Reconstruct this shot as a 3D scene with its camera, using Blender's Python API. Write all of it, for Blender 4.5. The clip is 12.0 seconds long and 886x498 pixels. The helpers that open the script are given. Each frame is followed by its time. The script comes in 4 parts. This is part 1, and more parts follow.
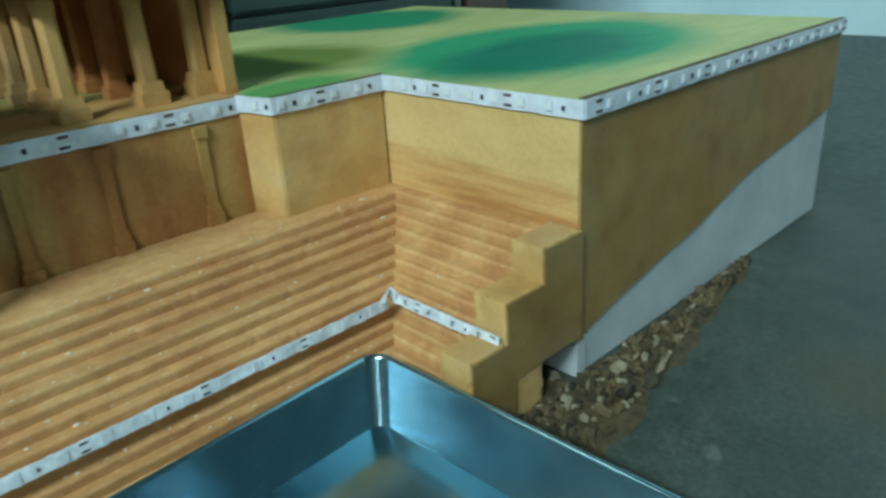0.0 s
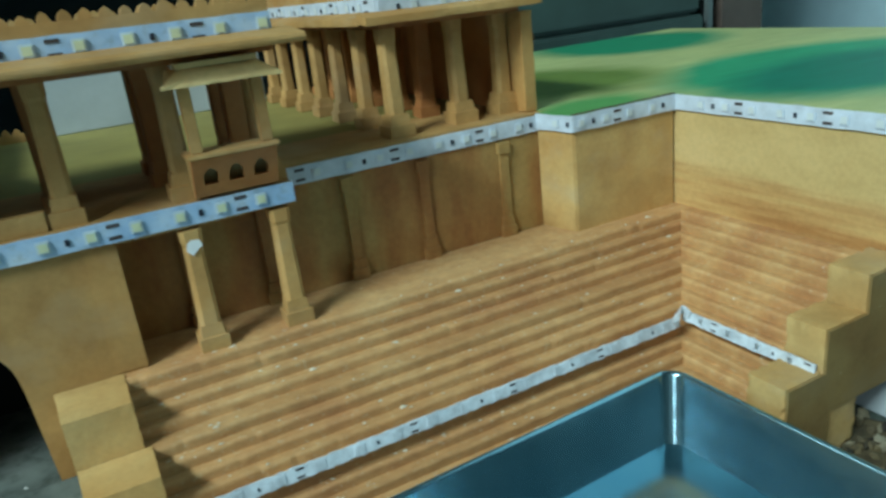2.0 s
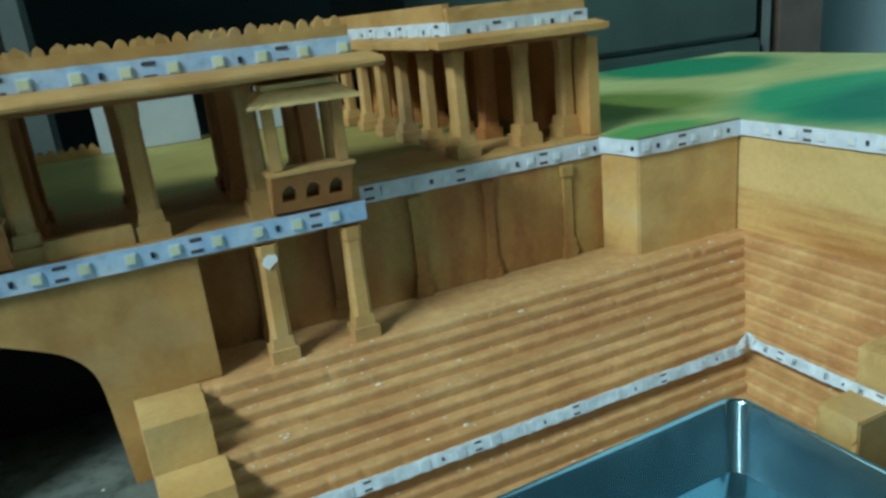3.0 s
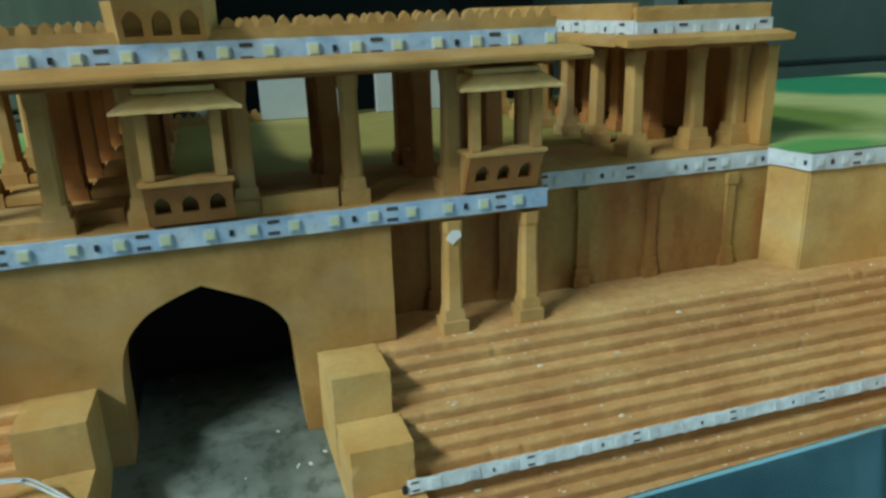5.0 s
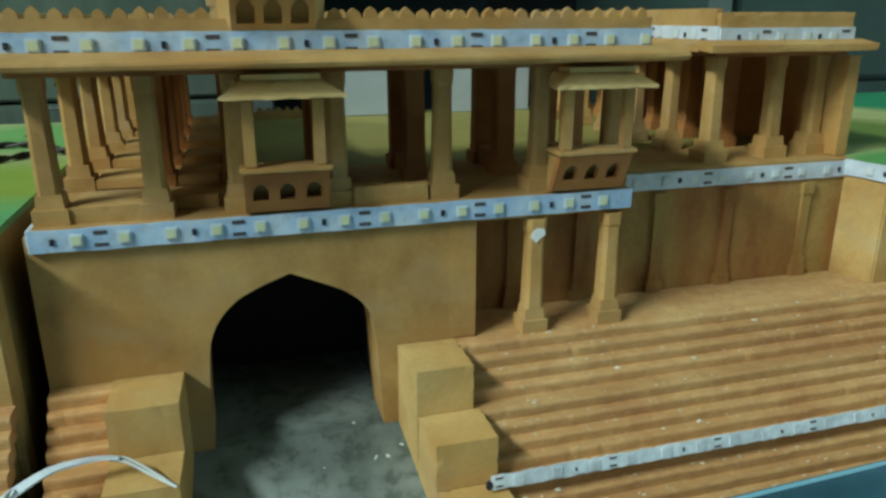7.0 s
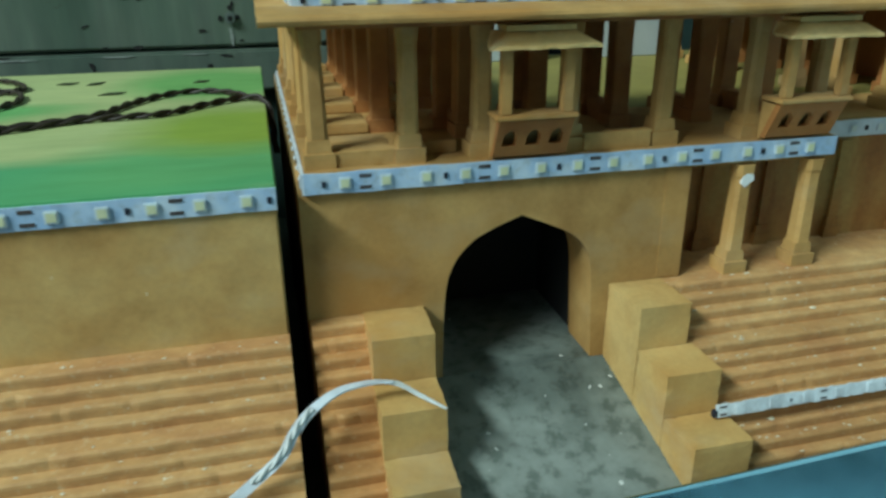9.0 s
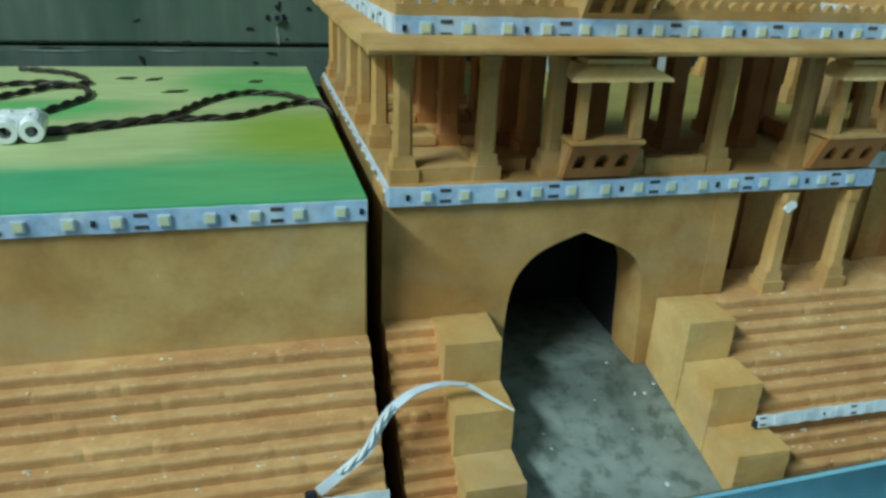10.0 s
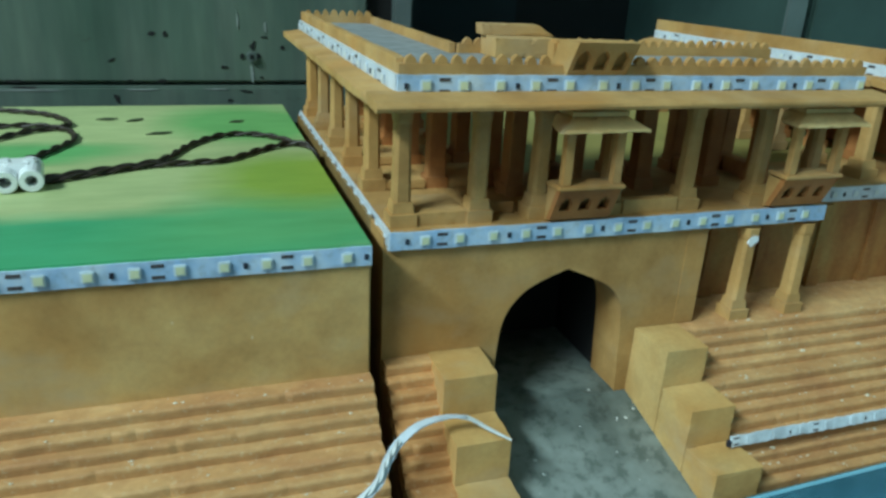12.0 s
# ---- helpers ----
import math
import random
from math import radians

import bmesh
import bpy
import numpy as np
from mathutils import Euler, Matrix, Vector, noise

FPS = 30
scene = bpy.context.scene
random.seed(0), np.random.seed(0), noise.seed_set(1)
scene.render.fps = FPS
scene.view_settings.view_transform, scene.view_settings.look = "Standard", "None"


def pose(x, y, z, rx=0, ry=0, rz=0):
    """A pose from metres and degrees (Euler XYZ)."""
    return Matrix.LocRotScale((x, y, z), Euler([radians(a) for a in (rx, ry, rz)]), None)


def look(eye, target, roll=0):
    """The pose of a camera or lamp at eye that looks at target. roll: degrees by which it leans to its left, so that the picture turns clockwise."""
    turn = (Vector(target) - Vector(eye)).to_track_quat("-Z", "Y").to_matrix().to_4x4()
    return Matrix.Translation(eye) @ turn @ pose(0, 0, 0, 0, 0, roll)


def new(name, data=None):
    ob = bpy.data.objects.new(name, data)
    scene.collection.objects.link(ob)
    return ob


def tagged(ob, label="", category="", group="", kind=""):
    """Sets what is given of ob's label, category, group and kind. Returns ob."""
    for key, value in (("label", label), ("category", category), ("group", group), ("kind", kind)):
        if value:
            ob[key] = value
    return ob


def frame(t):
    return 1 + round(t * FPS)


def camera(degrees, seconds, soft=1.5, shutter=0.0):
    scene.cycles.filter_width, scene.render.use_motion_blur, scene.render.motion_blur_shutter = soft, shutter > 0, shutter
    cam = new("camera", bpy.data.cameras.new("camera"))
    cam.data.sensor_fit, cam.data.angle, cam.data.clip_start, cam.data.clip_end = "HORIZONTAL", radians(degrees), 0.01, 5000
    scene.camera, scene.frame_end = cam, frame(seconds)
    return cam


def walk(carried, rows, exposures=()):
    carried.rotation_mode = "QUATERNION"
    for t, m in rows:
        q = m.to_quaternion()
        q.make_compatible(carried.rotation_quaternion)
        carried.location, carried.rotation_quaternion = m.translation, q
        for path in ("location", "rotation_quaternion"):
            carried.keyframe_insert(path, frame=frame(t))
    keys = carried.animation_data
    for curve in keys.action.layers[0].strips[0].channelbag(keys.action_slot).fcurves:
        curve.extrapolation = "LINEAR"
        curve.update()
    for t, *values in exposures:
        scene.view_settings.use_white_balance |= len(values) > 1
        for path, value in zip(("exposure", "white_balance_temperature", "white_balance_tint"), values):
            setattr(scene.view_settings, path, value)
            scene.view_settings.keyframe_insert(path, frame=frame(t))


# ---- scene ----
cam = camera(62.97, 12.0, soft=2.8, shutter=0.3)
PATH = [
    (0, (0.08988, 0.02160, 0.21344), (0.27721, 0.22387, 0.09512), -3.70),
    (0.5, (0.07983, 0.02889, 0.20798), (0.24938, 0.24898, 0.09477), -2.16),
    (1, (0.06584, 0.03576, 0.21151), (0.22260, 0.26663, 0.10142), -2.99),
    (1.5, (0.05764, 0.03620, 0.21747), (0.20150, 0.27775, 0.11280), -4.93),
    (2, (0.04272, 0.04080, 0.21566), (0.16833, 0.29350, 0.11385), -6.50),
    (2.5, (0.03661, 0.04229, 0.22163), (0.15440, 0.30314, 0.13173), -7.29),
    (3, (0.02991, 0.04233, 0.21963), (0.14279, 0.30417, 0.12633), -6.10),
    (3.5, (0.00969, 0.04567, 0.22438), (0.11377, 0.31147, 0.13208), -2.40),
    (3.7, (-0.00001, 0.04935, 0.22419), (0.09945, 0.31657, 0.13090), -2.11),
    (5.5, (-0.02110, 0.04787, 0.22030), (0.06068, 0.32066, 0.12600), -1.33),
    (6, (-0.02783, 0.05151, 0.21442), (0.05033, 0.32509, 0.11932), -0.56),
    (6.5, (-0.03677, 0.05538, 0.21799), (0.03849, 0.33077, 0.12583), -0.69),
    (6.7, (-0.04109, 0.05525, 0.21838), (0.03589, 0.33033, 0.12670), -0.57),
    (8.3, (-0.08875, 0.05531, 0.22026), (-0.00779, 0.32973, 0.13003), 0.74),
    (8.5, (-0.09797, 0.05999, 0.22236), (-0.02849, 0.33384, 0.12146), -0.72),
    (9, (-0.13670, 0.06080, 0.22363), (-0.06995, 0.33080, 0.11116), -0.45),
    (9.5, (-0.15772, 0.05608, 0.22990), (-0.09093, 0.32430, 0.11329), 0.72),
    (10, (-0.17601, 0.05373, 0.23969), (-0.10477, 0.32100, 0.12353), 2.39),
    (10.5, (-0.18064, 0.05072, 0.24731), (-0.09687, 0.31721, 0.13792), 2.88),
    (11, (-0.18928, 0.07057, 0.25899), (-0.10064, 0.33639, 0.15184), 3.22),
    (11.5, (-0.19404, 0.05981, 0.25776), (-0.10233, 0.32391, 0.14896), 2.93),
    (12, (-0.20113, 0.04632, 0.25512), (-0.10919, 0.31070, 0.14720), 2.90),
]
EXPOSURES = [(0, 0.03, 6200, 10), (1.0, 0.02, 6120, 10), (2.5, -0.02, 6060, 9), (3.7, -0.06, 6320, 9), (5.3, -0.07, 6650, 10), (6.7, -0.07, 6650, 10), (8.3, -0.02, 6600, 9), (9.5, 0.0, 6300, 8), (10.5, 0.03, 6050, 7), (12, 0.03, 5950, 6)]
walk(cam, [(t, look(eye, target, roll)) for t, eye, target, roll in PATH], EXPOSURES)

# ---- light ----
world = bpy.data.worlds.new("room_world")
scene.world = world
world.use_nodes = True
world.node_tree.nodes["Background"].inputs[0].default_value = (0.62, 0.80, 0.95, 1)
world.node_tree.nodes["Background"].inputs[1].default_value = 0.25


def area_lamp(name, at, target, sx, sy, watts, colour):
    d = bpy.data.lights.new(name, "AREA")
    d.shape, d.size, d.size_y, d.energy, d.color = "RECTANGLE", sx, sy, watts, colour
    ob = new(name, d)
    ob.matrix_world = look(at, target)
    return ob


area_lamp("tube_lamp_light", (-3.00, -0.95, 3.00), (0.1, 0.35, 0.1), 1.5, 0.22, 196, (0.81, 1.0, 0.97))
# softer second light from the front left; its source is unseen
area_lamp("doorway_light", (-2.70, -1.75, 1.95), (0.1, 0.35, 0.1), 0.4, 1.4, 20, (0.82, 0.98, 1.0))

# ---- materials ----


def material(name, build, rough=0.7, metal=0.0):
    m = bpy.data.materials.new(name)
    m.use_nodes = True
    nt = m.node_tree
    p = nt.nodes["Principled BSDF"]
    p.inputs["Roughness"].default_value, p.inputs["Metallic"].default_value = rough, metal
    build(nt, p)
    return m


def coords(nt, scale=1.0):
    g = nt.nodes.new("ShaderNodeNewGeometry")
    mp = nt.nodes.new("ShaderNodeMapping")
    mp.inputs["Scale"].default_value = (scale, scale, scale) if isinstance(scale, (int, float)) else scale
    nt.links.new(g.outputs["Position"], mp.inputs["Vector"])
    return mp.outputs["Vector"]


def noise_tex(nt, scale, detail=3.0, rough=0.55, stretch=None):
    n = nt.nodes.new("ShaderNodeTexNoise")
    n.inputs["Scale"].default_value, n.inputs["Detail"].default_value, n.inputs["Roughness"].default_value = scale, detail, rough
    nt.links.new(coords(nt, stretch or 1.0), n.inputs["Vector"])
    return n.outputs["Fac"]


def ramp(nt, fac, stops):
    r = nt.nodes.new("ShaderNodeValToRGB")
    e = r.color_ramp.elements
    while len(e) < len(stops):
        e.new(0.5)
    for k, (pos, col) in zip(e, stops):
        k.position, k.color = pos, (*col, 1)
    nt.links.new(fac, r.inputs["Fac"])
    return r.outputs["Color"]


def mix(nt, fac, a, b, kind="MIX"):
    n = nt.nodes.new("ShaderNodeMix")
    n.data_type, n.blend_type = "RGBA", kind
    for sock, v in ((n.inputs[0], fac), (n.inputs[6], a), (n.inputs[7], b)):
        if isinstance(v, (int, float)):
            sock.default_value = v
        elif isinstance(v, tuple):
            sock.default_value = (*v, 1)
        else:
            nt.links.new(v, sock)
    return n.outputs[2]


def bump(nt, p, fac, strength, dist):
    b = nt.nodes.new("ShaderNodeBump")
    b.inputs["Strength"].default_value, b.inputs["Distance"].default_value = strength, dist
    nt.links.new(fac, b.inputs["Height"])
    nt.links.new(b.outputs["Normal"], p.inputs["Normal"])


def painted_board(name, light, mid, dark, rough=0.75, streak=None):
    def build(nt, p):
        big = noise_tex(nt, 28, 4, 0.6, streak)
        fine = noise_tex(nt, 420, 3, 0.6)
        c = ramp(nt, big, [(0.30, dark), (0.5, mid), (0.72, light)])
        g = ramp(nt, fine, [(0.35, (0.92, 0.91, 0.90)), (0.62, (1.04, 1.03, 1.02))])
        c = mix(nt, 0.7, c, g, "MULTIPLY")
        spots = ramp(nt, noise_tex(nt, 190, 1, 0.4), [(0.84, (0, 0, 0)), (0.88, (1, 1, 1))])
        c = mix(nt, spots, c, (0.62, 0.52, 0.36))
        mottle = noise_tex(nt, 48, 3, 0.55)
        c = mix(nt, 0.8, c, ramp(nt, mottle, [(0.34, (0.84, 0.82, 0.78)), (0.50, (1.0, 1.0, 1.0)), (0.68, (1.10, 1.12, 1.13))]), "MULTIPLY")
        stain = ramp(nt, noise_tex(nt, 17, 3, 0.55, (1.0, 1.0, 0.7)), [(0.50, (0, 0, 0)), (0.70, (0.55, 0.55, 0.55))])
        c = mix(nt, stain, c, tuple(v * k for v, k in zip(mid, (1.06, 0.86, 0.62))))
        grey = ramp(nt, noise_tex(nt, 23, 4, 0.6, (0.8, 1.0, 1.2)), [(0.52, (0, 0, 0)), (0.70, (0.55, 0.55, 0.55))])
        c = mix(nt, grey, c, tuple(v * k for v, k in zip(light, (0.86, 0.98, 1.45))))
        info = nt.nodes.new("ShaderNodeObjectInfo")
        tone = ramp(nt, info.outputs["Random"], [(0.0, (0.90, 0.88, 0.86)), (1.0, (1.06, 1.05, 1.04))])
        c = mix(nt, 1.0, c, tone, "MULTIPLY")
        nt.links.new(c, p.inputs["Base Color"])
        bump(nt, p, fine, 0.25, 0.0005)
    return material(name, build, rough)


SAND = painted_board("sandstone_paint", (0.520, 0.322, 0.114), (0.450, 0.261, 0.084), (0.358, 0.192, 0.055))
SAND_SMOOTH = painted_board("smooth_ochre_paint", (0.549, 0.377, 0.149), (0.503, 0.319, 0.113), (0.423, 0.240, 0.074))


def build_step(nt, p, tone=(1, 1, 1)):
    a = noise_tex(nt, 34, 4, 0.6, (0.7, 1.4, 1.6))
    c = ramp(nt, a, [(0.30, (0.430, 0.214, 0.082)), (0.5, (0.500, 0.280, 0.108)), (0.72, (0.585, 0.366, 0.158))])
    smear = noise_tex(nt, 170, 3, 0.65, (0.9, 1, 1.4))
    c = mix(nt, 0.8, c, ramp(nt, smear, [(0.32, (0.84, 0.81, 0.78)), (0.55, (1.0, 1.0, 1.0)), (0.72, (1.14, 1.13, 1.12))]), "MULTIPLY")
    flecks = ramp(nt, noise_tex(nt, 330, 1, 0.3), [(0.77, (0, 0, 0)), (0.82, (0.7, 0.7, 0.7))])
    dust = ramp(nt, noise_tex(nt, 420, 2, 0.5), [(0.60, (0, 0, 0)), (0.74, (0.45, 0.45, 0.45))])
    c = mix(nt, dust, c, (0.58, 0.47, 0.29))
    c = mix(nt, flecks, c, (0.72, 0.66, 0.52))
    info = nt.nodes.new("ShaderNodeObjectInfo")
    c = mix(nt, 1.0, c, ramp(nt, info.outputs["Random"], [(0.0, (0.90, 0.87, 0.84)), (1.0, (1.06, 1.05, 1.05))]), "MULTIPLY")
    c = mix(nt, 1.0, c, tone, "MULTIPLY")
    nt.links.new(c, p.inputs["Base Color"])
    bump(nt, p, smear, 0.3, 0.0008)


STEP = material("step_paint", build_step, 0.75)
STEP_RED = material("reddish_step_paint", lambda nt, p: build_step(nt, p, (1.0, 0.90, 0.80)), 0.75)
STEP_PALE = material("worn_pale_step_paint", lambda nt, p: build_step(nt, p, (1.04, 1.06, 1.05)), 0.75)
# redder, darker sandstone paint; interior shade and warm bounce are in its colour
SAND_RED_SHADED = painted_board("shaded_red_sandstone_paint", (0.46, 0.205, 0.058), (0.38, 0.155, 0.041), (0.28, 0.102, 0.026))
# creamier than the ochre around it; light on the canopies is in the colour
LIT_CANOPY = painted_board("lit_canopy_paint", (0.82, 0.61, 0.29), (0.76, 0.54, 0.23), (0.66, 0.43, 0.16))
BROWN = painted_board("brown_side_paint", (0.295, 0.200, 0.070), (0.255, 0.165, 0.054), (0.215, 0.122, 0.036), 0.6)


def build_inner_wall(nt, p):
    sep = nt.nodes.new("ShaderNodeSeparateXYZ")
    nt.links.new(coords(nt), sep.inputs[0])
    stroke = noise_tex(nt, 38, 4, 0.6, (1, 0.22, 2.6))
    add = nt.nodes.new("ShaderNodeMath")
    add.operation = "MULTIPLY_ADD"
    add.inputs[1].default_value = 0.020
    nt.links.new(stroke, add.inputs[0]), nt.links.new(sep.outputs["Z"], add.inputs[2])
    band = ramp(nt, add.outputs[0], [(0.080, (0, 0, 0)), (0.0905, (1, 1, 1)), (0.1080, (0.75, 0.75, 0.75)), (0.1155, (0, 0, 0))])
    base = ramp(nt, noise_tex(nt, 20, 4, 0.6, (1, 0.5, 1.4)), [(0.3, (0.484, 0.325, 0.116)), (0.55, (0.583, 0.410, 0.163)), (0.75, (0.649, 0.480, 0.215))])
    red = ramp(nt, stroke, [(0.38, (0.363, 0.160, 0.043)), (0.5, (0.484, 0.260, 0.082)), (0.62, (0.572, 0.360, 0.129))])
    fine = noise_tex(nt, 420, 3, 0.6)
    c = mix(nt, 0.8, mix(nt, band, base, red), ramp(nt, fine, [(0.35, (0.90, 0.89, 0.87)), (0.62, (1.03, 1.02, 1.02))]), "MULTIPLY")
    nt.links.new(c, p.inputs["Base Color"])
    bump(nt, p, fine, 0.2, 0.0005)


INNER = material("yellow_wall_paint_with_red_strokes", build_inner_wall, 0.75)


# reddish streaked wash; its base is also darkened for the recess's shade
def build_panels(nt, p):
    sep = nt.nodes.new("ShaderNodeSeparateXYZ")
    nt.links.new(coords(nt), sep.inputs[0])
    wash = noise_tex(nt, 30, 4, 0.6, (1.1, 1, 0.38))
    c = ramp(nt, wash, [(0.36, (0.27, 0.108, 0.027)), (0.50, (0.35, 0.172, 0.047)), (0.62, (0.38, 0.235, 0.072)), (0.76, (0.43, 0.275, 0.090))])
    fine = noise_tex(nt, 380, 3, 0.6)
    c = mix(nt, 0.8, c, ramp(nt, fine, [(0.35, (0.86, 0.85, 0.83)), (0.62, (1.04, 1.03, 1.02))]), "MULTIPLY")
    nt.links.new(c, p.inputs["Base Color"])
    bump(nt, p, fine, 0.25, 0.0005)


PANELS = material("brown_wash_and_shade_paint", build_panels, 0.75)


def plain(name, colour, rough=0.6, metal=0.0, grain=60, amount=0.15, bumpy=0.0):
    def build(nt, p):
        f = noise_tex(nt, grain, 4, 0.6)
        lo = tuple(v * (1 - amount) for v in colour)
        hi = tuple(min(1, v * (1 + amount)) for v in colour)
        nt.links.new(ramp(nt, f, [(0.3, lo), (0.7, hi)]), p.inputs["Base Color"])
        if bumpy:
            bump(nt, p, f, bumpy, 0.001)
    return material(name, build, rough, metal)


WHITE_BASE = plain("white_foam_board", (0.42, 0.475, 0.49), 0.6, 0, 30, 0.1)


def build_tape(nt, p):
    a = noise_tex(nt, 55, 3, 0.6)
    grime = noise_tex(nt, 260, 3, 0.6)
    # whitish and deeper blue stretches put the tape's uneven gloss into colour
    c = ramp(nt, a, [(0.34, (0.30, 0.46, 0.68)), (0.52, (0.42, 0.56, 0.73)), (0.68, (0.56, 0.66, 0.76))])
    c = mix(nt, 0.7, c, ramp(nt, grime, [(0.30, (0.78, 0.74, 0.68)), (0.48, (1.0, 1.0, 1.0)), (0.70, (1.06, 1.06, 1.06))]), "MULTIPLY")
    nt.links.new(c, p.inputs["Base Color"])


TAPE = material("led_tape_white", build_tape, 0.35)
LED_BODY = plain("led_chip_white", (0.54, 0.63, 0.68), 0.35, 0, 90, 0.12)
LED_PHOS = plain("led_phosphor", (0.62, 0.66, 0.43), 0.35, 0, 60, 0.10)
TAPE_PALE = plain("aged_tape_white", (0.56, 0.62, 0.68), 0.45, 0, 120, 0.16)
PHOS_PALE = plain("aged_phosphor", (0.62, 0.67, 0.66), 0.45, 0, 60, 0.06)
TAPE_DUSTY = plain("dusty_chip_white", (0.56, 0.62, 0.66), 0.5, 0, 160, 0.25)
LED_DUSTY = plain("dusty_phosphor", (0.64, 0.68, 0.62), 0.5, 0, 60, 0.1)
COPPER_PAD = plain("tinned_pad_dark", (0.10, 0.085, 0.085), 0.35, 0.3, 60, 0.2)
RESISTOR = plain("black_resistor", (0.02, 0.025, 0.04), 0.4, 0, 60, 0.1)
WIRE_BROWN = plain("brown_wire_insulation", (0.024, 0.015, 0.009), 0.5, 0, 200, 0.3)
WIRE_WHITE = plain("white_wire_insulation", (0.58, 0.61, 0.61), 0.5, 0, 200, 0.15)
LEAF = plain("dark_olive_flake", (0.035, 0.050, 0.018), 0.7, 0, 200, 0.4)
# near-black for paint chips and holes, and for painted-in darkness
DARK = plain("near_black_paint_and_shade", (0.006, 0.006, 0.006), 0.8, 0, 20, 0.3)
BOARD_EDGE = plain("bare_board_edge", (0.105, 0.090, 0.045), 0.8, 0, 160, 0.35)
ROOF_GREY = plain("grey_roof_paint", (0.24, 0.25, 0.25), 0.8, 0, 120, 0.25)


def blob(nt, vec, x, y, rx, ry, turn, lo=0.05, hi=0.6):
    """A soft brushed patch of paint on a level board: 0 outside, 1 in its middle."""
    mp = nt.nodes.new("ShaderNodeMapping")
    mp.vector_type = "TEXTURE"
    mp.inputs["Location"].default_value, mp.inputs["Rotation"].default_value, mp.inputs["Scale"].default_value = (x, y, DECK), (0, 0, radians(turn)), (rx, ry, 1)
    nt.links.new(vec, mp.inputs["Vector"])
    g = nt.nodes.new("ShaderNodeTexGradient")
    g.gradient_type = "SPHERICAL"
    nt.links.new(mp.outputs["Vector"], g.inputs["Vector"])
    return ramp(nt, g.outputs["Fac"], [(lo, (0, 0, 0)), (hi, (1, 1, 1))])


def wavy(nt, amount=0.03, scale=14, pos=None):
    n = nt.nodes.new("ShaderNodeTexNoise")
    n.inputs["Scale"].default_value, n.inputs["Detail"].default_value = scale, 3
    pos = pos or coords(nt)
    nt.links.new(coords(nt, (0.5, 1.4, 0)), n.inputs["Vector"])
    m = nt.nodes.new("ShaderNodeVectorMath")
    m.operation = "MULTIPLY_ADD"
    m.inputs[1].default_value, m.inputs[2].default_value = (amount, amount, 0), (-amount / 2, -amount / 2, 0)
    nt.links.new(n.outputs["Color"], m.inputs[0])
    a = nt.nodes.new("ShaderNodeVectorMath")
    nt.links.new(pos, a.inputs[0]), nt.links.new(m.outputs[0], a.inputs[1])
    return a.outputs[0]


def build_paint(nt, p, base, blobs):
    vec = wavy(nt, 0.012, 75, wavy(nt))
    c = ramp(nt, noise_tex(nt, 9, 3, 0.5, (0.6, 1.6, 1)), [(0.3, tuple(v * 0.88 for v in base)), (0.7, tuple(v * 1.1 for v in base))])
    for x, y, rx, ry, turn, hi, col in blobs:
        c = mix(nt, blob(nt, vec, x, y, rx, ry, turn, 0.02, hi), c, col)
    d = ramp(nt, noise_tex(nt, 55, 4, 0.65, (0.45, 1.6, 1)), [(0.3, (0.84, 0.88, 0.84)), (0.7, (1.10, 1.08, 1.10))])
    nt.links.new(mix(nt, 1.0, c, d, "MULTIPLY"), p.inputs["Base Color"])


DECK = 0.1445     # height of the terrace decks
LAWN_R = material("green_hill_paint", lambda nt, p: build_paint(nt, p, (0.46, 0.50, 0.20), (
    (0.485, 0.335, 0.150, 0.112, 10, 0.30, (0.035, 0.33, 0.15)),
    (0.460, 0.315, 0.120, 0.070, 12, 0.45, (0.005, 0.18, 0.105)),
    (0.545, 0.600, 0.110, 0.110, 0, 0.36, (0.02, 0.25, 0.115)),
    (0.350, 0.460, 0.095, 0.090, -30, 0.45, (0.15, 0.22, 0.04)),
    (0.300, 0.360, 0.060, 0.030, 10, 0.5, (0.11, 0.33, 0.09)))), 0.5)
LAWN_L = material("light_green_paint", lambda nt, p: build_paint(nt, p, (0.41, 0.47, 0.21), (
    (-0.30, 0.348, 0.34, 0.052, 0, 0.45, (0.07, 0.34, 0.15)),
    (-0.165, 0.372, 0.10, 0.060, 20, 0.6, (0.12, 0.37, 0.14)),
    (-0.148, 0.440, 0.070, 0.065, 10, 0.55, (0.25, 0.36, 0.05)),
    (-0.165, 0.590, 0.075, 0.085, 30, 0.5, (0.17, 0.40, 0.12)),
    (-0.320, 0.500, 0.110, 0.040, 8, 0.5, (0.15, 0.40, 0.13)))), 0.45)
COURT = plain("yellow_green_court_paint", (0.265, 0.222, 0.058), 0.7, 0, 14, 0.22)


def build_marble(nt, p):
    a = noise_tex(nt, 22, 4, 0.5)
    b = noise_tex(nt, 120, 3, 0.6)
    c = ramp(nt, a, [(0.34, (0.085, 0.105, 0.095)), (0.5, (0.145, 0.172, 0.155)), (0.66, (0.21, 0.24, 0.22))])
    d = ramp(nt, b, [(0.36, (0.58, 0.62, 0.60)), (0.48, (1.0, 1.0, 1.0)), (0.66, (1.15, 1.16, 1.16))])
    c = mix(nt, 1.0, c, d, "MULTIPLY")
    specks = ramp(nt, noise_tex(nt, 210, 1, 0.4), [(0.765, (0, 0, 0)), (0.79, (1, 1, 1))])
    nt.links.new(mix(nt, specks, c, (0.55, 0.58, 0.56)), p.inputs["Base Color"])


MARBLE = material("grey_mottled_path_paint", build_marble, 0.5)


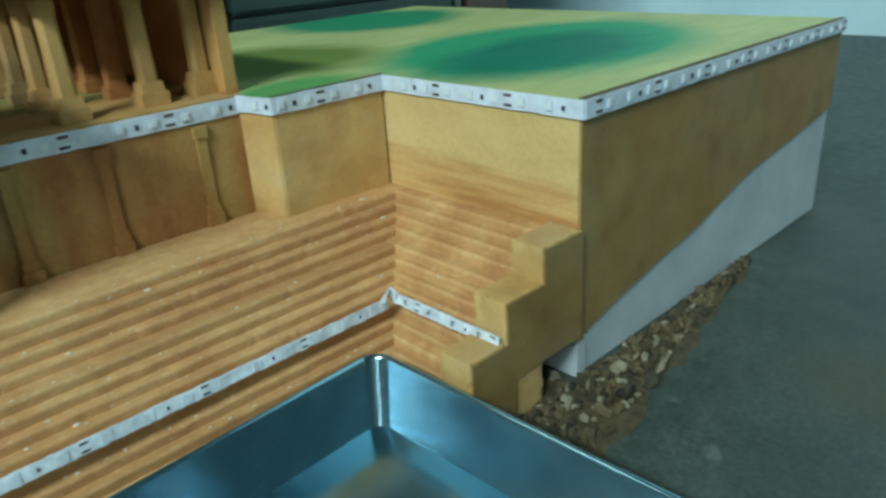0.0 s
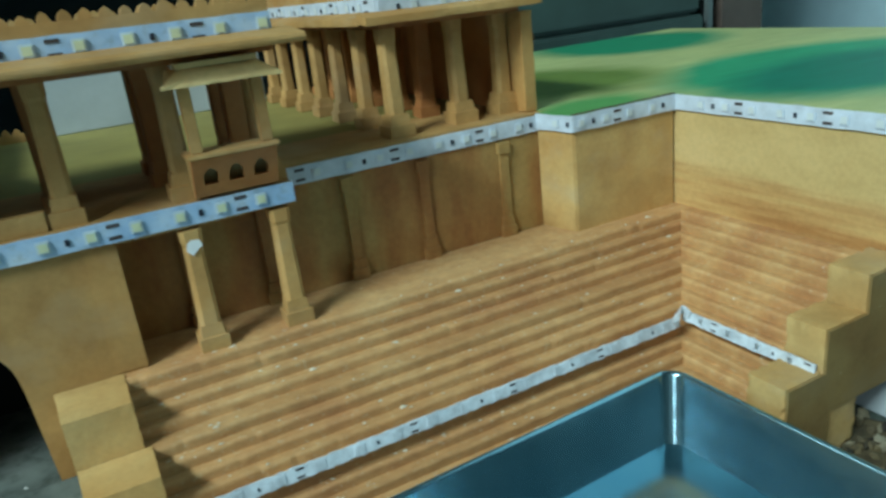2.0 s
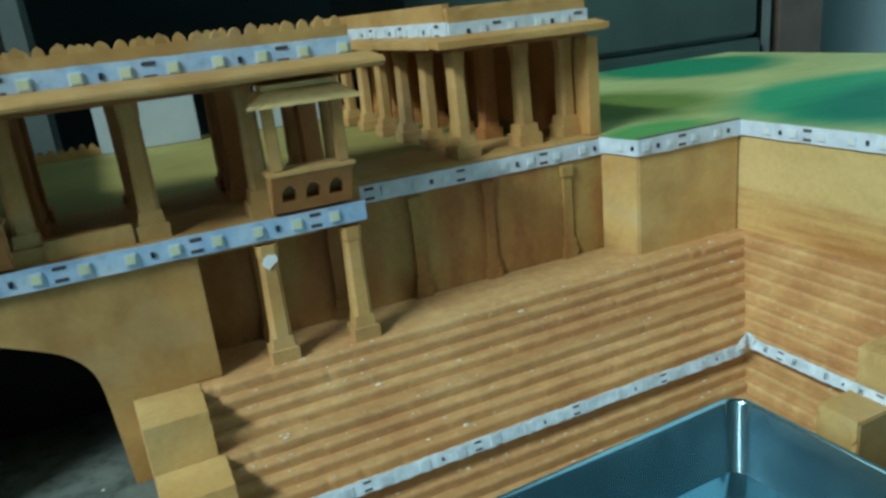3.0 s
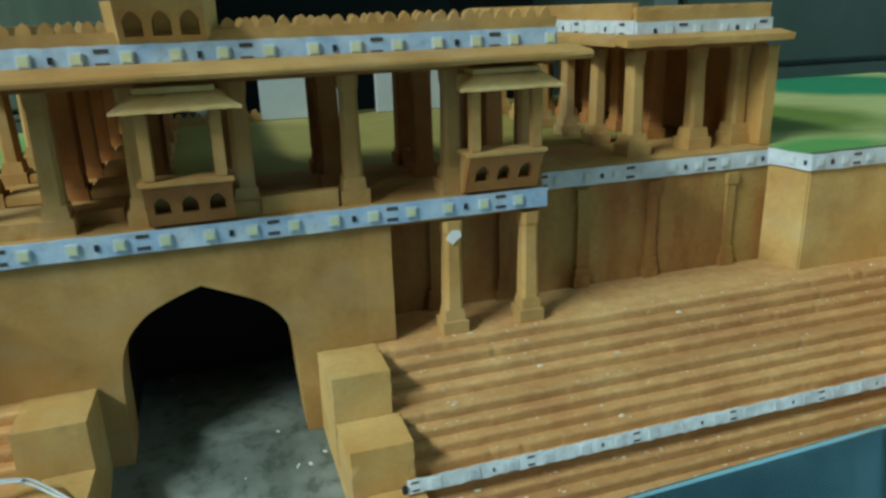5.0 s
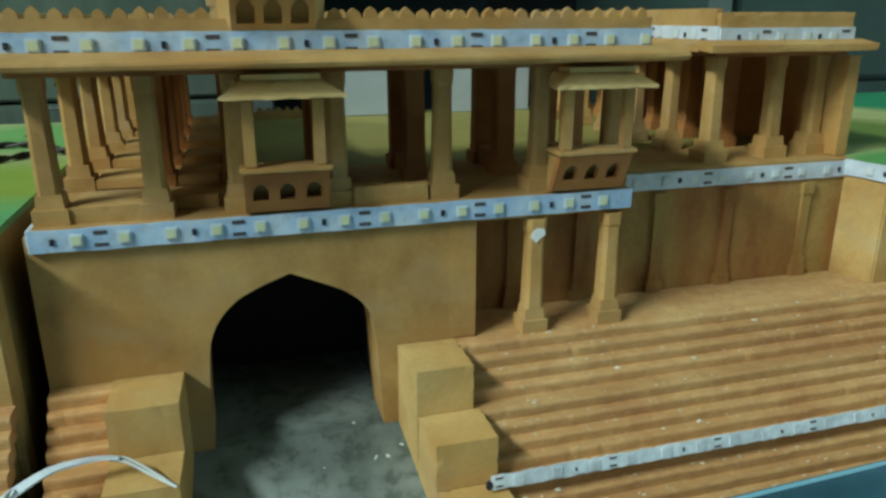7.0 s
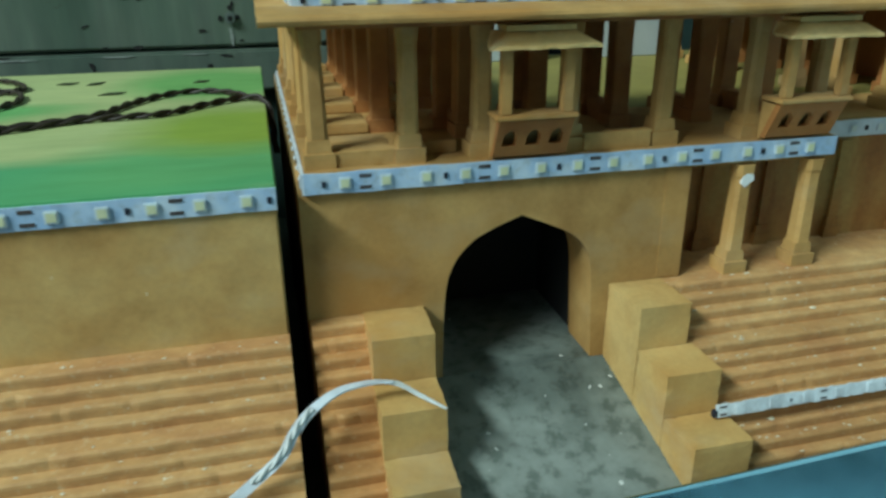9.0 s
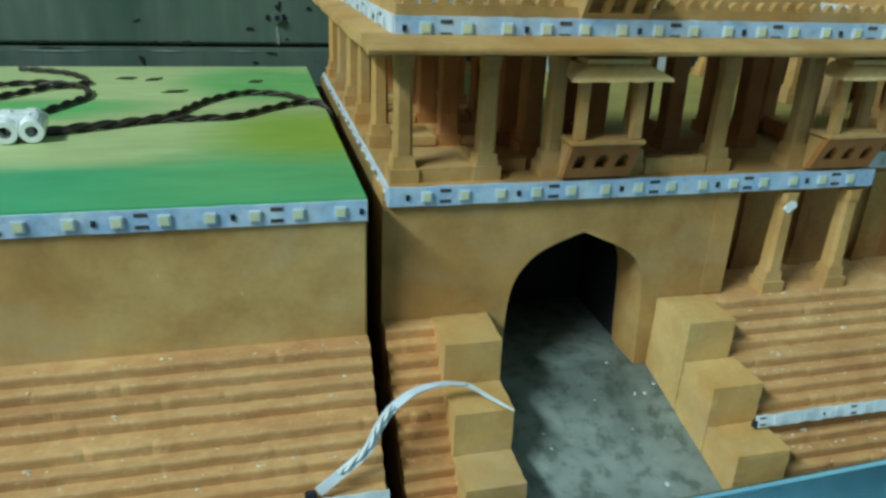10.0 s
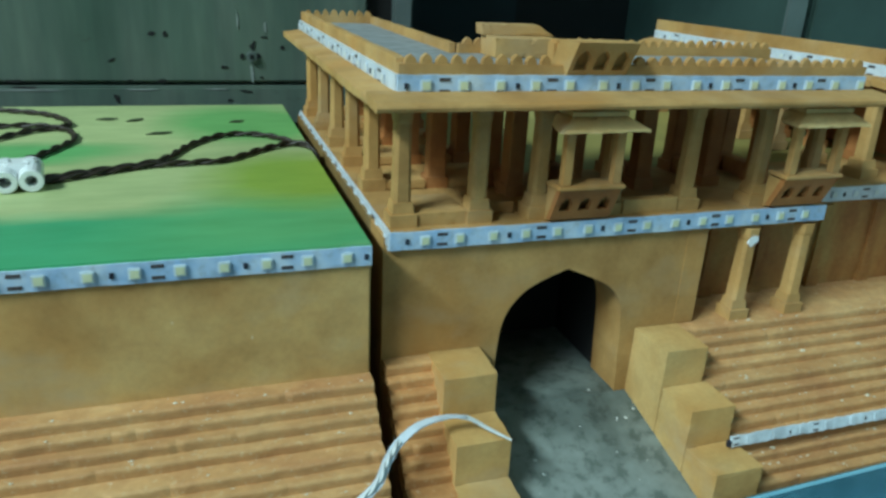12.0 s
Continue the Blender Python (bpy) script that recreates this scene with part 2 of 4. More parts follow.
def build_floor(nt, p):
    a = noise_tex(nt, 13, 6, 0.7)
    b = noise_tex(nt, 80, 4, 0.65)
    c = ramp(nt, a, [(0.32, (0.036, 0.050, 0.043)), (0.50, (0.047, 0.064, 0.054)), (0.68, (0.061, 0.079, 0.067))])
    d = ramp(nt, b, [(0.3, (0.70, 0.73, 0.72)), (0.65, (1.16, 1.16, 1.12))])
    c = mix(nt, 1.0, c, d, "MULTIPLY")
    c = mix(nt, 1.0, c, ramp(nt, noise_tex(nt, 320, 3, 0.7), [(0.35, (0.80, 0.80, 0.80)), (0.65, (1.18, 1.18, 1.16))]), "MULTIPLY")
    specks = ramp(nt, noise_tex(nt, 48, 2, 0.5), [(0.69, (0, 0, 0)), (0.76, (0.55, 0.55, 0.55))])
    c = mix(nt, specks, c, (0.13, 0.155, 0.14))
    mp = nt.nodes.new("ShaderNodeMapping")
    mp.vector_type = "TEXTURE"
    mp.inputs["Location"].default_value, mp.inputs["Scale"].default_value = (0.440, 0.095, 0.0), (0.055, 0.055, 1)
    nt.links.new(coords(nt), mp.inputs["Vector"])
    g = nt.nodes.new("ShaderNodeTexGradient")
    g.gradient_type = "SPHERICAL"
    nt.links.new(mp.outputs["Vector"], g.inputs["Vector"])
    c = mix(nt, ramp(nt, g.outputs["Fac"], [(0.05, (0, 0, 0)), (0.6, (0.35, 0.35, 0.35))]), c, (0.085, 0.055, 0.026))
    nt.links.new(c, p.inputs["Base Color"])
    r = ramp(nt, b, [(0.3, (0.40, 0.40, 0.40)), (0.7, (0.65, 0.65, 0.65))])
    nt.links.new(r, p.inputs["Roughness"])


FLOOR = material("grey_cement_floor", build_floor, 0.5)


def build_steel(nt, p):
    a = noise_tex(nt, 14, 3, 0.5)
    scuff = noise_tex(nt, 90, 4, 0.7, (1.0, 0.3, 1.0))
    # blue base tint paints in the reflection of pale blue walls
    nt.links.new(ramp(nt, a, [(0.3, (0.31, 0.53, 0.63)), (0.7, (0.42, 0.63, 0.71))]), p.inputs["Base Color"])
    nt.links.new(mix(nt, 0.5, ramp(nt, a, [(0.3, (0.15, 0.15, 0.15)), (0.7, (0.23, 0.23, 0.23))]), ramp(nt, scuff, [(0.35, (0.12, 0.12, 0.12)), (0.7, (0.27, 0.27, 0.27))])), p.inputs["Roughness"])
    bump(nt, p, a, 0.05, 0.004)


STEEL = material("blue_reflecting_scuffed_steel", build_steel, 0.25, 1.0)


def build_cabinet(nt, p):
    a = noise_tex(nt, 9, 5, 0.6, (1, 1, 0.35))
    drip = noise_tex(nt, 60, 3, 0.6, (1, 1, 0.12))
    wide = noise_tex(nt, 26, 3, 0.5, (1, 1, 0.06))
    c = ramp(nt, a, [(0.3, (0.062, 0.096, 0.080)), (0.55, (0.096, 0.130, 0.110)), (0.72, (0.140, 0.170, 0.142))])
    c = mix(nt, 0.7, c, ramp(nt, drip, [(0.35, (0.80, 0.80, 0.80)), (0.65, (1.18, 1.18, 1.14))]), "MULTIPLY")
    c = mix(nt, 0.8, c, ramp(nt, wide, [(0.40, (0.82, 0.90, 0.86)), (0.55, (1.0, 1.0, 1.0)), (0.68, (1.25, 1.18, 1.15))]), "MULTIPLY")
    rust = ramp(nt, noise_tex(nt, 40, 4, 0.7, (0.5, 1, 1.6)), [(0.66, (0, 0, 0)), (0.74, (0.5, 0.5, 0.5))])
    c = mix(nt, rust, c, (0.045, 0.040, 0.030))
    nt.links.new(c, p.inputs["Base Color"])
    bump(nt, p, a, 0.15, 0.002)


CABINET = material("grey_green_enamel", build_cabinet, 0.42, 0.1)
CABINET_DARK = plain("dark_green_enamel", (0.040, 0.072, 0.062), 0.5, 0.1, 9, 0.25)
BLUE_WALL = plain("pale_blue_wall_paint", (0.56, 0.78, 0.84), 0.8, 0, 6, 0.08)
POST = plain("brown_door_post_paint", (0.10, 0.075, 0.06), 0.6, 0, 20, 0.25)
# teal darkened to hold the shade deep in the recess
RECESS_TEAL = plain("dark_teal_recess_shade", (0.006, 0.017, 0.021), 0.7, 0, 5, 0.3)
PALE_EDGE = plain("pale_metal_edge", (0.12, 0.15, 0.145), 0.4, 0.2, 20, 0.15)
SCRATCH = plain("bare_metal_scratch", (0.26, 0.29, 0.28), 0.5, 0.2, 200, 0.3)
# colours for surfaces out of view, kept dark to hold down bounce
GREY_WALL = plain("dark_unseen_wall_paint", (0.060, 0.080, 0.076), 0.8, 0, 6, 0.1)
CEIL = plain("dark_unseen_ceiling_paint", (0.10, 0.115, 0.11), 0.9, 0, 6, 0.04)
CRUMB = plain("off_white_plaster", (0.60, 0.52, 0.38), 0.8, 0, 200, 0.15)
PORCELAIN = plain("white_porcelain", (0.80, 0.82, 0.82), 0.2, 0, 60, 0.04)

# ---- mesh helpers ----


def box(bm, x0, x1, y0, y1, z0, z1, taper=0.0):
    """A box; taper draws its top in on all sides."""
    t = taper
    v = [bm.verts.new(c) for c in ((x0, y0, z0), (x1, y0, z0), (x1, y1, z0), (x0, y1, z0),
                                   (x0 + t, y0 + t, z1), (x1 - t, y0 + t, z1), (x1 - t, y1 - t, z1), (x0 + t, y1 - t, z1))]
    for f in ((0, 3, 2, 1), (4, 5, 6, 7), (0, 1, 5, 4), (1, 2, 6, 5), (2, 3, 7, 6), (3, 0, 4, 7)):
        bm.faces.new([v[i] for i in f])
    return bm


def rounded(bm, width, segs=2):
    bmesh.ops.bevel(bm, geom=list(bm.edges), offset=width, segments=segs, affect="EDGES", clamp_overlap=True)
    return bm


def weathered(bm, width, seed, amount=0.0004, cell=0.0035):
    """Wears a block's edges unevenly."""
    rng = random.Random(seed)
    for _ in range(4):
        long = [e for e in bm.edges if e.calc_length() > cell]
        if not long:
            break
        bmesh.ops.subdivide_edges(bm, edges=long, cuts=1, use_grid_fill=True)
    bmesh.ops.triangulate(bm, faces=[f for f in bm.faces if len(f.verts) > 4])
    bm.normal_update()
    for v in bm.verts:
        sharp = max((1 - v.normal.dot(f.normal)) for f in v.link_faces)
        v.co -= v.normal * (rng.random() * (width if sharp > 0.02 else amount * 0.2) + (rng.random() < 0.06) * width * (sharp > 0.02))
    return bm


def boxm(x0, x1, y0, y1, z0, z1, soft=0.0, taper=0.0):
    bm = box(bmesh.new(), x0, x1, y0, y1, z0, z1, taper)
    return rounded(bm, soft) if soft else bm


def prism(points, axis, a, b):
    """A polygon drawn out along an axis from a to b. Points are in the other two axes, in order."""
    bm = bmesh.new()
    def put(p, d):
        return (d, p[0], p[1]) if axis == "x" else (p[0], d, p[1]) if axis == "y" else (p[0], p[1], d)
    lo = [bm.verts.new(put(p, a)) for p in points]
    hi = [bm.verts.new(put(p, b)) for p in points]
    n = len(points)
    bm.faces.new(lo), bm.faces.new(hi[::-1])
    for i in range(n):
        bm.faces.new((lo[i], hi[i], hi[(i + 1) % n], lo[(i + 1) % n]))
    bmesh.ops.recalc_face_normals(bm, faces=bm.faces)
    return bm


def mesh_of(name, bm, mat):
    bmesh.ops.recalc_face_normals(bm, faces=bm.faces)
    me = bpy.data.meshes.new(name)
    bm.to_mesh(me)
    bm.free()
    me.materials.append(mat)
    return me


def part(name, bm, mat, parent=None, label=""):
    ob = new(name, mesh_of(name, bm, mat))
    ob.parent = parent
    return tagged(ob, label)


def shared(name, me, parent, at, turn=0.0, label=""):
    ob = new(name, me)
    ob.parent = parent
    ob.matrix_basis = pose(*at, 0, 0, turn)
    return tagged(ob, label)


def thing(name, label, category, group="", at=(0, 0, 0)):
    ob = new(name)
    ob.empty_display_size = 0.01
    ob.location = at
    return tagged(ob, label, category, group)


def structure(name, bm, mat, label=""):
    return tagged(part(name, bm, mat), label, "", "", "structure")


def tube(name, pts, radius, mat, parent=None, label="", res=3, soft=True):
    cu = bpy.data.curves.new(name, "CURVE")
    cu.dimensions, cu.bevel_depth, cu.bevel_resolution, cu.resolution_u = "3D", radius, res, 6
    sp = cu.splines.new("POLY")
    sp.points.add(len(pts) - 1)
    for q, p in zip(sp.points, pts):
        q.co = (*p, 1)
    ob0 = bpy.data.objects.new(name + "_c", cu)
    me = bpy.data.meshes.new_from_object(ob0)
    bpy.data.objects.remove(ob0)
    me.materials.clear()
    me.materials.append(mat)
    for poly in me.polygons:
        poly.use_smooth = soft
    ob = new(name, me)
    ob.parent = parent
    return tagged(ob, label)


LEDGE = 0.0795    # height of the ledge above the stairs
ROOF = 0.2145     # height of the gallery roofs

# ---- the room ----
structure("floor", boxm(-4.0, 1.72, -2.2, 1.9, -0.05, 0.0), FLOOR, "worn grey cement floor with pale specks")
structure("wall_right", boxm(1.62, 1.72, -2.2, 1.9, 0, 3.3), BLUE_WALL, "pale blue painted plaster wall")
structure("wall_back", boxm(-4.0, 1.62, 1.8, 1.9, 0, 3.3), BLUE_WALL, "pale blue painted plaster wall")
# unseen sides and top of the room, added dark to limit bounced light
structure("wall_left", boxm(-4.1, -4.0, -2.3, 1.9, 0, 3.3), GREY_WALL, "unseen wall in dull grey-green that limits bounced light")
structure("wall_front", boxm(-4.0, 1.72, -2.3, -2.2, 0, 3.3), GREY_WALL, "unseen wall in dull grey-green that limits bounced light")
structure("ceiling", boxm(-4.1, 1.72, -2.3, 1.9, 3.3, 3.4), CEIL, "unseen ceiling in dull grey that limits bounced light")

# ---- left terrace block ----
XF = 0.3295       # its front wall
lt = thing("terrace_block", "ochre painted board terrace block with a light green painted top", "model terrace")
part("front_wall", boxm(-0.50, -0.1352, XF, XF + 0.012, 0.0, DECK - 0.002, 0.0008), SAND_SMOOTH, lt)
# browner than the ochre front, so the colour keeps the gap dark
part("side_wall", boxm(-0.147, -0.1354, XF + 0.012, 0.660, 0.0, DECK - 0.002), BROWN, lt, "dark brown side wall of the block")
part("lawn_board", boxm(-0.50, -0.1348, XF - 0.0005, 0.661, DECK - 0.003, DECK, 0.0006), LAWN_L, lt, "light green and yellow painted top board")


def nosings(front, ledge):
    """Step edges of a stair: (edge, tread height), four risers to each landing."""
    out = [(front, ledge)]
    y, z = front, ledge
    for flight in range(3):
        for run in (0.0048, 0.0048, 0.0048, 0.0090):
            y, z = y - run, z - 0.00515
            out.append((y, z))
    return out


def worn_step(a0, a1, edge, rear, lo, z, axis, rng):
    """A slab with a worn, uneven front edge, running from a0 to a1 along the flight."""
    n = max(6, int((a1 - a0) / 0.0030))
    waves = [(rng.uniform(40, 420), rng.uniform(0, 6.28)) for _ in range(6)]
    bm = bmesh.new()
    rows = []
    for i in range(n + 1):
        a = a0 + (a1 - a0) * i / n
        w = sum(math.sin(f * a + q) for f, q in waves) / 6
        nick = rng.uniform(0.0003, 0.0007) if rng.random() < 0.03 else 0.0
        e, top = edge + 0.00035 * w + nick, z + 0.0002 * w - nick * 0.5
        prof = ((rear, lo), (rear, z), (e + 0.0030, z), (e + 0.0011, top - 0.0001), (e + 0.0002, top - 0.0009), (e, top - 0.0020), (edge + 0.00035 * w + 0.0002, lo))
        rows.append([bm.verts.new((a, d, h) if axis == "y" else (d, a, h)) for d, h in prof])
    for r, q in zip(rows, rows[1:]):
        for k in range(7):
            bm.faces.new((r[k], q[k], q[(k + 1) % 7], r[(k + 1) % 7]))
    bm.faces.new(rows[0]), bm.faces.new(rows[-1][::-1])
    return bm


def stair_steps(parent, x0, x1, back, front, ledge, count=13, axis="y", corner=None, paint=STEP):
    rng = random.Random(int(abs(x0) * 10000))
    turns = nosings(corner, ledge) if corner else None
    for k, (edge, z) in enumerate(nosings(front, ledge)[:count]):
        rear = back if k == 0 else edge + 0.0096
        end = turns[k][0] + 0.0009 if turns else x1
        part("step", worn_step(x0, end, edge, rear, z - 0.0058, z, axis, rng), paint, parent)


ls = thing("stair_flight", "tan painted stair flight with worn speckled step edges", "stairs", "stair flights")
stair_steps(ls, -0.50, -0.1352, XF, XF - 0.0092, LEDGE + 0.0017, 13)
part("riser_core", prism([(XF, 0.0), (XF, LEDGE - 0.009), (XF - 0.003, LEDGE - 0.009), (XF - 0.066, 0.010), (XF - 0.066, 0.0)], "x", -0.50, -0.1375), BROWN, ls)

# ---- gatehouse with the pointed arch ----
gate = thing("arch_gatehouse", "ochre gatehouse wall with a pointed archway over a grey path", "model building")
WX0, WX1, WY = -0.1265, 0.0495, 0.343


def rounder(pts):
    """Cuts the corners of an open line twice; its ends stay."""
    for _ in range(2):
        out = [pts[0]]
        for (ax, az), (bx, bz) in zip(pts, pts[1:]):
            out += [(ax * 0.75 + bx * 0.25, az * 0.75 + bz * 0.25), (ax * 0.25 + bx * 0.75, az * 0.25 + bz * 0.75)]
        pts = out + [pts[-1]]
    return pts


def arch_outline():
    left = [(-0.0680, 0.02), (-0.0672, 0.060), (-0.0664, 0.083), (-0.0636, 0.0968), (-0.0550, 0.1078), (-0.0440, 0.1136)]
    right = [(-0.0172, 0.1124), (-0.0060, 0.1070), (0.0016, 0.0985), (0.0042, 0.0880), (0.0054, 0.062), (0.0078, 0.02)]
    apex = [(-0.0310, 0.1183)]
    return rounder(left + apex)[:-1] + rounder(apex + right)


def wall_with_arch():
    arch = arch_outline()
    bm = bmesh.new()
    top = DECK - 0.003
    rows = []
    for y in (WY, WY + 0.026):
        rows.append(([bm.verts.new((x, y, z)) for x, z in arch], [bm.verts.new((x, y, top)) for x, _ in arch],
                     [bm.verts.new(p) for p in ((WX0, y, 0.0), (WX0, y, top), (WX1, y, 0.0), (WX1, y, top))]))
    for (a, t, c), flip in zip(rows, (False, True)):
        fs = [(c[0], a[0], t[0], c[1]), (a[-1], c[2], c[3], t[-1])]
        fs += [(a[i], a[i + 1], t[i + 1], t[i]) for i in range(len(a) - 1)]
        for f in fs:
            bm.faces.new(f[::-1] if flip else f)
    (a0, t0, c0), (a1, t1, c1) = rows
    for i in range(len(a0) - 1):
        bm.faces.new((a0[i], a1[i], a1[i + 1], a0[i + 1]))
    bm.faces.new((c0[0], c0[1], c1[1], c1[0]))
    bm.faces.new((c0[2], c1[2], c1[3], c0[3]))
    tops0, tops1 = [c0[1], *t0, c0[3]], [c1[1], *t1, c1[3]]
    for i in range(len(tops0) - 1):
        bm.faces.new((tops0[i], tops0[i + 1], tops1[i + 1], tops1[i]))
    bmesh.ops.remove_doubles(bm, verts=bm.verts, dist=1e-6)
    return bm


part("arch_wall", wall_with_arch(), SAND, gate)
part("corner_panel", boxm(0.0375, 0.0500, WY - 0.0003, WY + 0.004, LEDGE + 0.001, DECK - 0.009, 0.0002), SAND, gate)
# black walls, end and ceiling stand in for the tunnel's darkness
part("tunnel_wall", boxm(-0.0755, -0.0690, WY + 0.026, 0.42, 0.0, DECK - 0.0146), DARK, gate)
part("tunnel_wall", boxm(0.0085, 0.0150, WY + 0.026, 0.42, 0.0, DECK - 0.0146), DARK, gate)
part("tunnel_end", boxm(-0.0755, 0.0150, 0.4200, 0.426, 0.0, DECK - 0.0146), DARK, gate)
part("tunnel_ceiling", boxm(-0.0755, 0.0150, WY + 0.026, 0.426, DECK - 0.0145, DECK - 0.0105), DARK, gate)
# same brown on the gap's other side; its darkness is partly painted
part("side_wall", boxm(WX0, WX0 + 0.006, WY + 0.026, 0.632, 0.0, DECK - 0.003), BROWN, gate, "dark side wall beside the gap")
part("inner_side_wall", boxm(WX1 - 0.003, WX1, WY + 0.026, 0.3735, 0.0, DECK - 0.003), SAND, gate)
part("path", prism([(0.2585, 0.0), (0.2585, 0.0130), (0.3428, 0.0418), (0.3428, 0.0)], "x", -0.0790, 0.0230), MARBLE, gate, "grey mottled path sloping out of the archway")
part("tunnel_floor", prism([(0.3430, 0.0), (0.3430, 0.0418), (0.4199, 0.0425), (0.4199, 0.0)], "x", -0.0690, 0.0085), MARBLE, gate)

# stairs of the gatehouse bay and their stepped side blocks


def side_blocks(parent, near, spread, far, grow, fronts, y0=0.343):
    """Three stepped blocks whose path side is one slanting face: near is its x at the wall, far the outer side."""
    back = y0
    for k, (front, top) in enumerate(zip(fronts, (LEDGE, LEDGE - 0.0205, LEDGE - 0.0410))):
        a, b, c = near + (y0 - back) * spread, near + (y0 - front) * spread, far + grow * k
        bm = prism([(a, back - 0.0002), (b, front), (c, front), (c, back - 0.0002)], "z", 0.0, top + 0.0008)
        part("stepped_block", weathered(bm, 0.0004, k + int(1000 * abs(near))), SAND_SMOOTH, parent)
        back = front


ms = thing("stair_flight", "tan painted stair flight with worn speckled step edges", "stairs", "stair flights")
stair_steps(ms, 0.0385, 0.3478, 0.372, 0.3346, LEDGE, 12, "y", 0.345)
part("riser_core", prism([(0.372, 0.0), (0.372, LEDGE - 0.009), (0.340, LEDGE - 0.009), (0.276, 0.010), (0.276, 0.0)], "x", 0.0395, 0.3400), STEP, ms)
side_blocks(ms, 0.0132, 0.068, 0.0400, 0.0026, (0.3145, 0.2908, 0.2682))
ss = thing("stair_flight", "narrow tan painted stair flight beside the archway path", "stairs", "stair flights")
stair_steps(ss, -0.1260, -0.1020, 0.3428, 0.3346, LEDGE, 13, paint=STEP_RED)
part("riser_core", prism([(0.3428, 0.0), (0.3428, LEDGE - 0.009), (0.340, LEDGE - 0.009), (0.276, 0.010), (0.276, 0.0)], "x", -0.1260, -0.1021), STEP, ss)
side_blocks(ss, -0.0762, -0.030, -0.1035, -0.0004, (0.3160, 0.2935, 0.2710))

# ---- recessed wall, corner block and tall end terrace ----
NW = 0.3725
nw = thing("recessed_wall", "shaded ochre wall with slim half columns behind the stair ledge", "model wall")
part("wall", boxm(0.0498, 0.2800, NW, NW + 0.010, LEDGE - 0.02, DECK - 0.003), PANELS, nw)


def pilaster_mesh(h):
    bm = bmesh.new()
    box(bm, -0.0045, 0.0045, -0.003, 0.0, 0, 0.006)
    box(bm, -0.0036, 0.0036, -0.0024, 0.0, 0.006, 0.011)
    box(bm, -0.0026, 0.0026, -0.0018, 0.0, 0.011, h - 0.006)
    box(bm, -0.0036, 0.0036, -0.0026, 0.0, h - 0.006, h)
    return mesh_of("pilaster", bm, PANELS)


PIL = pilaster_mesh(DECK - 0.0115 - LEDGE)
for x in (0.078, 0.1145, 0.1585, 0.2005, 0.2500):
    shared("half_column", PIL, nw, (x, NW - 0.0002, LEDGE))

cb = thing("corner_block", "ochre painted corner block with green painted top board", "model terrace")
part("block_wall", rounded(prism([(0.2740, NW), (0.2800, 0.3475), (0.3525, 0.3475), (0.3525, NW)], "z", LEDGE - 0.01, DECK - 0.003), 0.0008), SAND_SMOOTH, cb)

OW = 0.2095
rt = thing("end_terrace", "tall ochre end terrace with white foam base and painted green top", "model terrace")
part("inner_wall", boxm(0.3535, 0.3600, OW + 0.0013, 0.660, 0.020, DECK - 0.003, 0.0006), INNER, rt, "yellow wall with reddish brush strokes")
edge = [(0.3535, 0.0235), (0.390, 0.0325), (0.430, 0.0400), (0.473, 0.0475), (0.510, 0.0580), (0.545, 0.0655), (0.600, 0.0720), (0.665, 0.0815)]
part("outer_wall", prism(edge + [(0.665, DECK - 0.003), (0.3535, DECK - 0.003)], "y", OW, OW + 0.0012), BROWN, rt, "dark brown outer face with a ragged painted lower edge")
part("foam_base", boxm(0.3612, 0.6645, OW + 0.0014, 0.658, 0.0, DECK - 0.006, 0.001), WHITE_BASE, rt, "unpainted white foam board base")
part("foam_foot", boxm(0.3518, 0.3610, OW + 0.0004, 0.658, 0.0, 0.0195, 0.001), WHITE_BASE, rt)
bmt = prism([(0.2795, 0.3470), (0.3530, 0.3470), (0.3530, 0.2085), (0.6660, 0.2085), (0.6660, 0.661), (0.2795, 0.661), (0.2795, 0.3729), (0.2744, 0.3727)], "z", DECK - 0.003, DECK)
part("lawn_board", bmt, LAWN_R, rt, "green and yellow painted landscape board")
part("board_edge", boxm(0.3534, 0.6655, 0.2084, 0.2120, DECK + 0.0001, DECK + 0.0005), BOARD_EDGE, rt, "bare dark edge of the board")
part("board_edge", boxm(0.2800, 0.3530, 0.3469, 0.3492, DECK + 0.0001, DECK + 0.0005), BOARD_EDGE, rt)

es = thing("stair_flight", "tan painted side stair flight meeting the long flight in a corner", "stairs", "stair flights")
stair_steps(es, 0.2270, 0.3474, 0.3545, 0.345, LEDGE, 13, "x", paint=STEP_PALE)
for x0, x1, top in ((0.3236, 0.3534, 0.0832), (0.2977, 0.3236, 0.0660), (0.2742, 0.2977, 0.0462)):
    part("stepped_block", weathered(boxm(x0, x1, 0.2085, 0.2275, 0.0255 if x0 > 0.31 else 0.0, top), 0.0009, int(1000 * x0)), SAND_SMOOTH, es)
part("side_board", prism([(0.2746, 0.0), (0.2746, 0.0456), (0.2980, 0.0456), (0.2980, 0.0654), (0.3239, 0.0654), (0.3239, 0.0826), (0.3530, 0.0826), (0.3530, 0.0258), (0.3022, 0.0258), (0.3022, 0.0)], "y", 0.2074, 0.2083), BROWN, es, "dark brown painted side board")
part("riser_core", prism([(0.3535, 0.020), (0.3535, LEDGE - 0.009), (0.351, LEDGE - 0.009), (0.297, 0.020)], "y", 0.2335, 0.345), STEP, es)

# ---- metal tray ----
tray = thing("steel_tray", "shiny steel tray with rounded corners lying before the steps", "tray", "", (0.2673, 0.2642, 0.0))
tray.rotation_euler = (0, 0, radians(2.2))


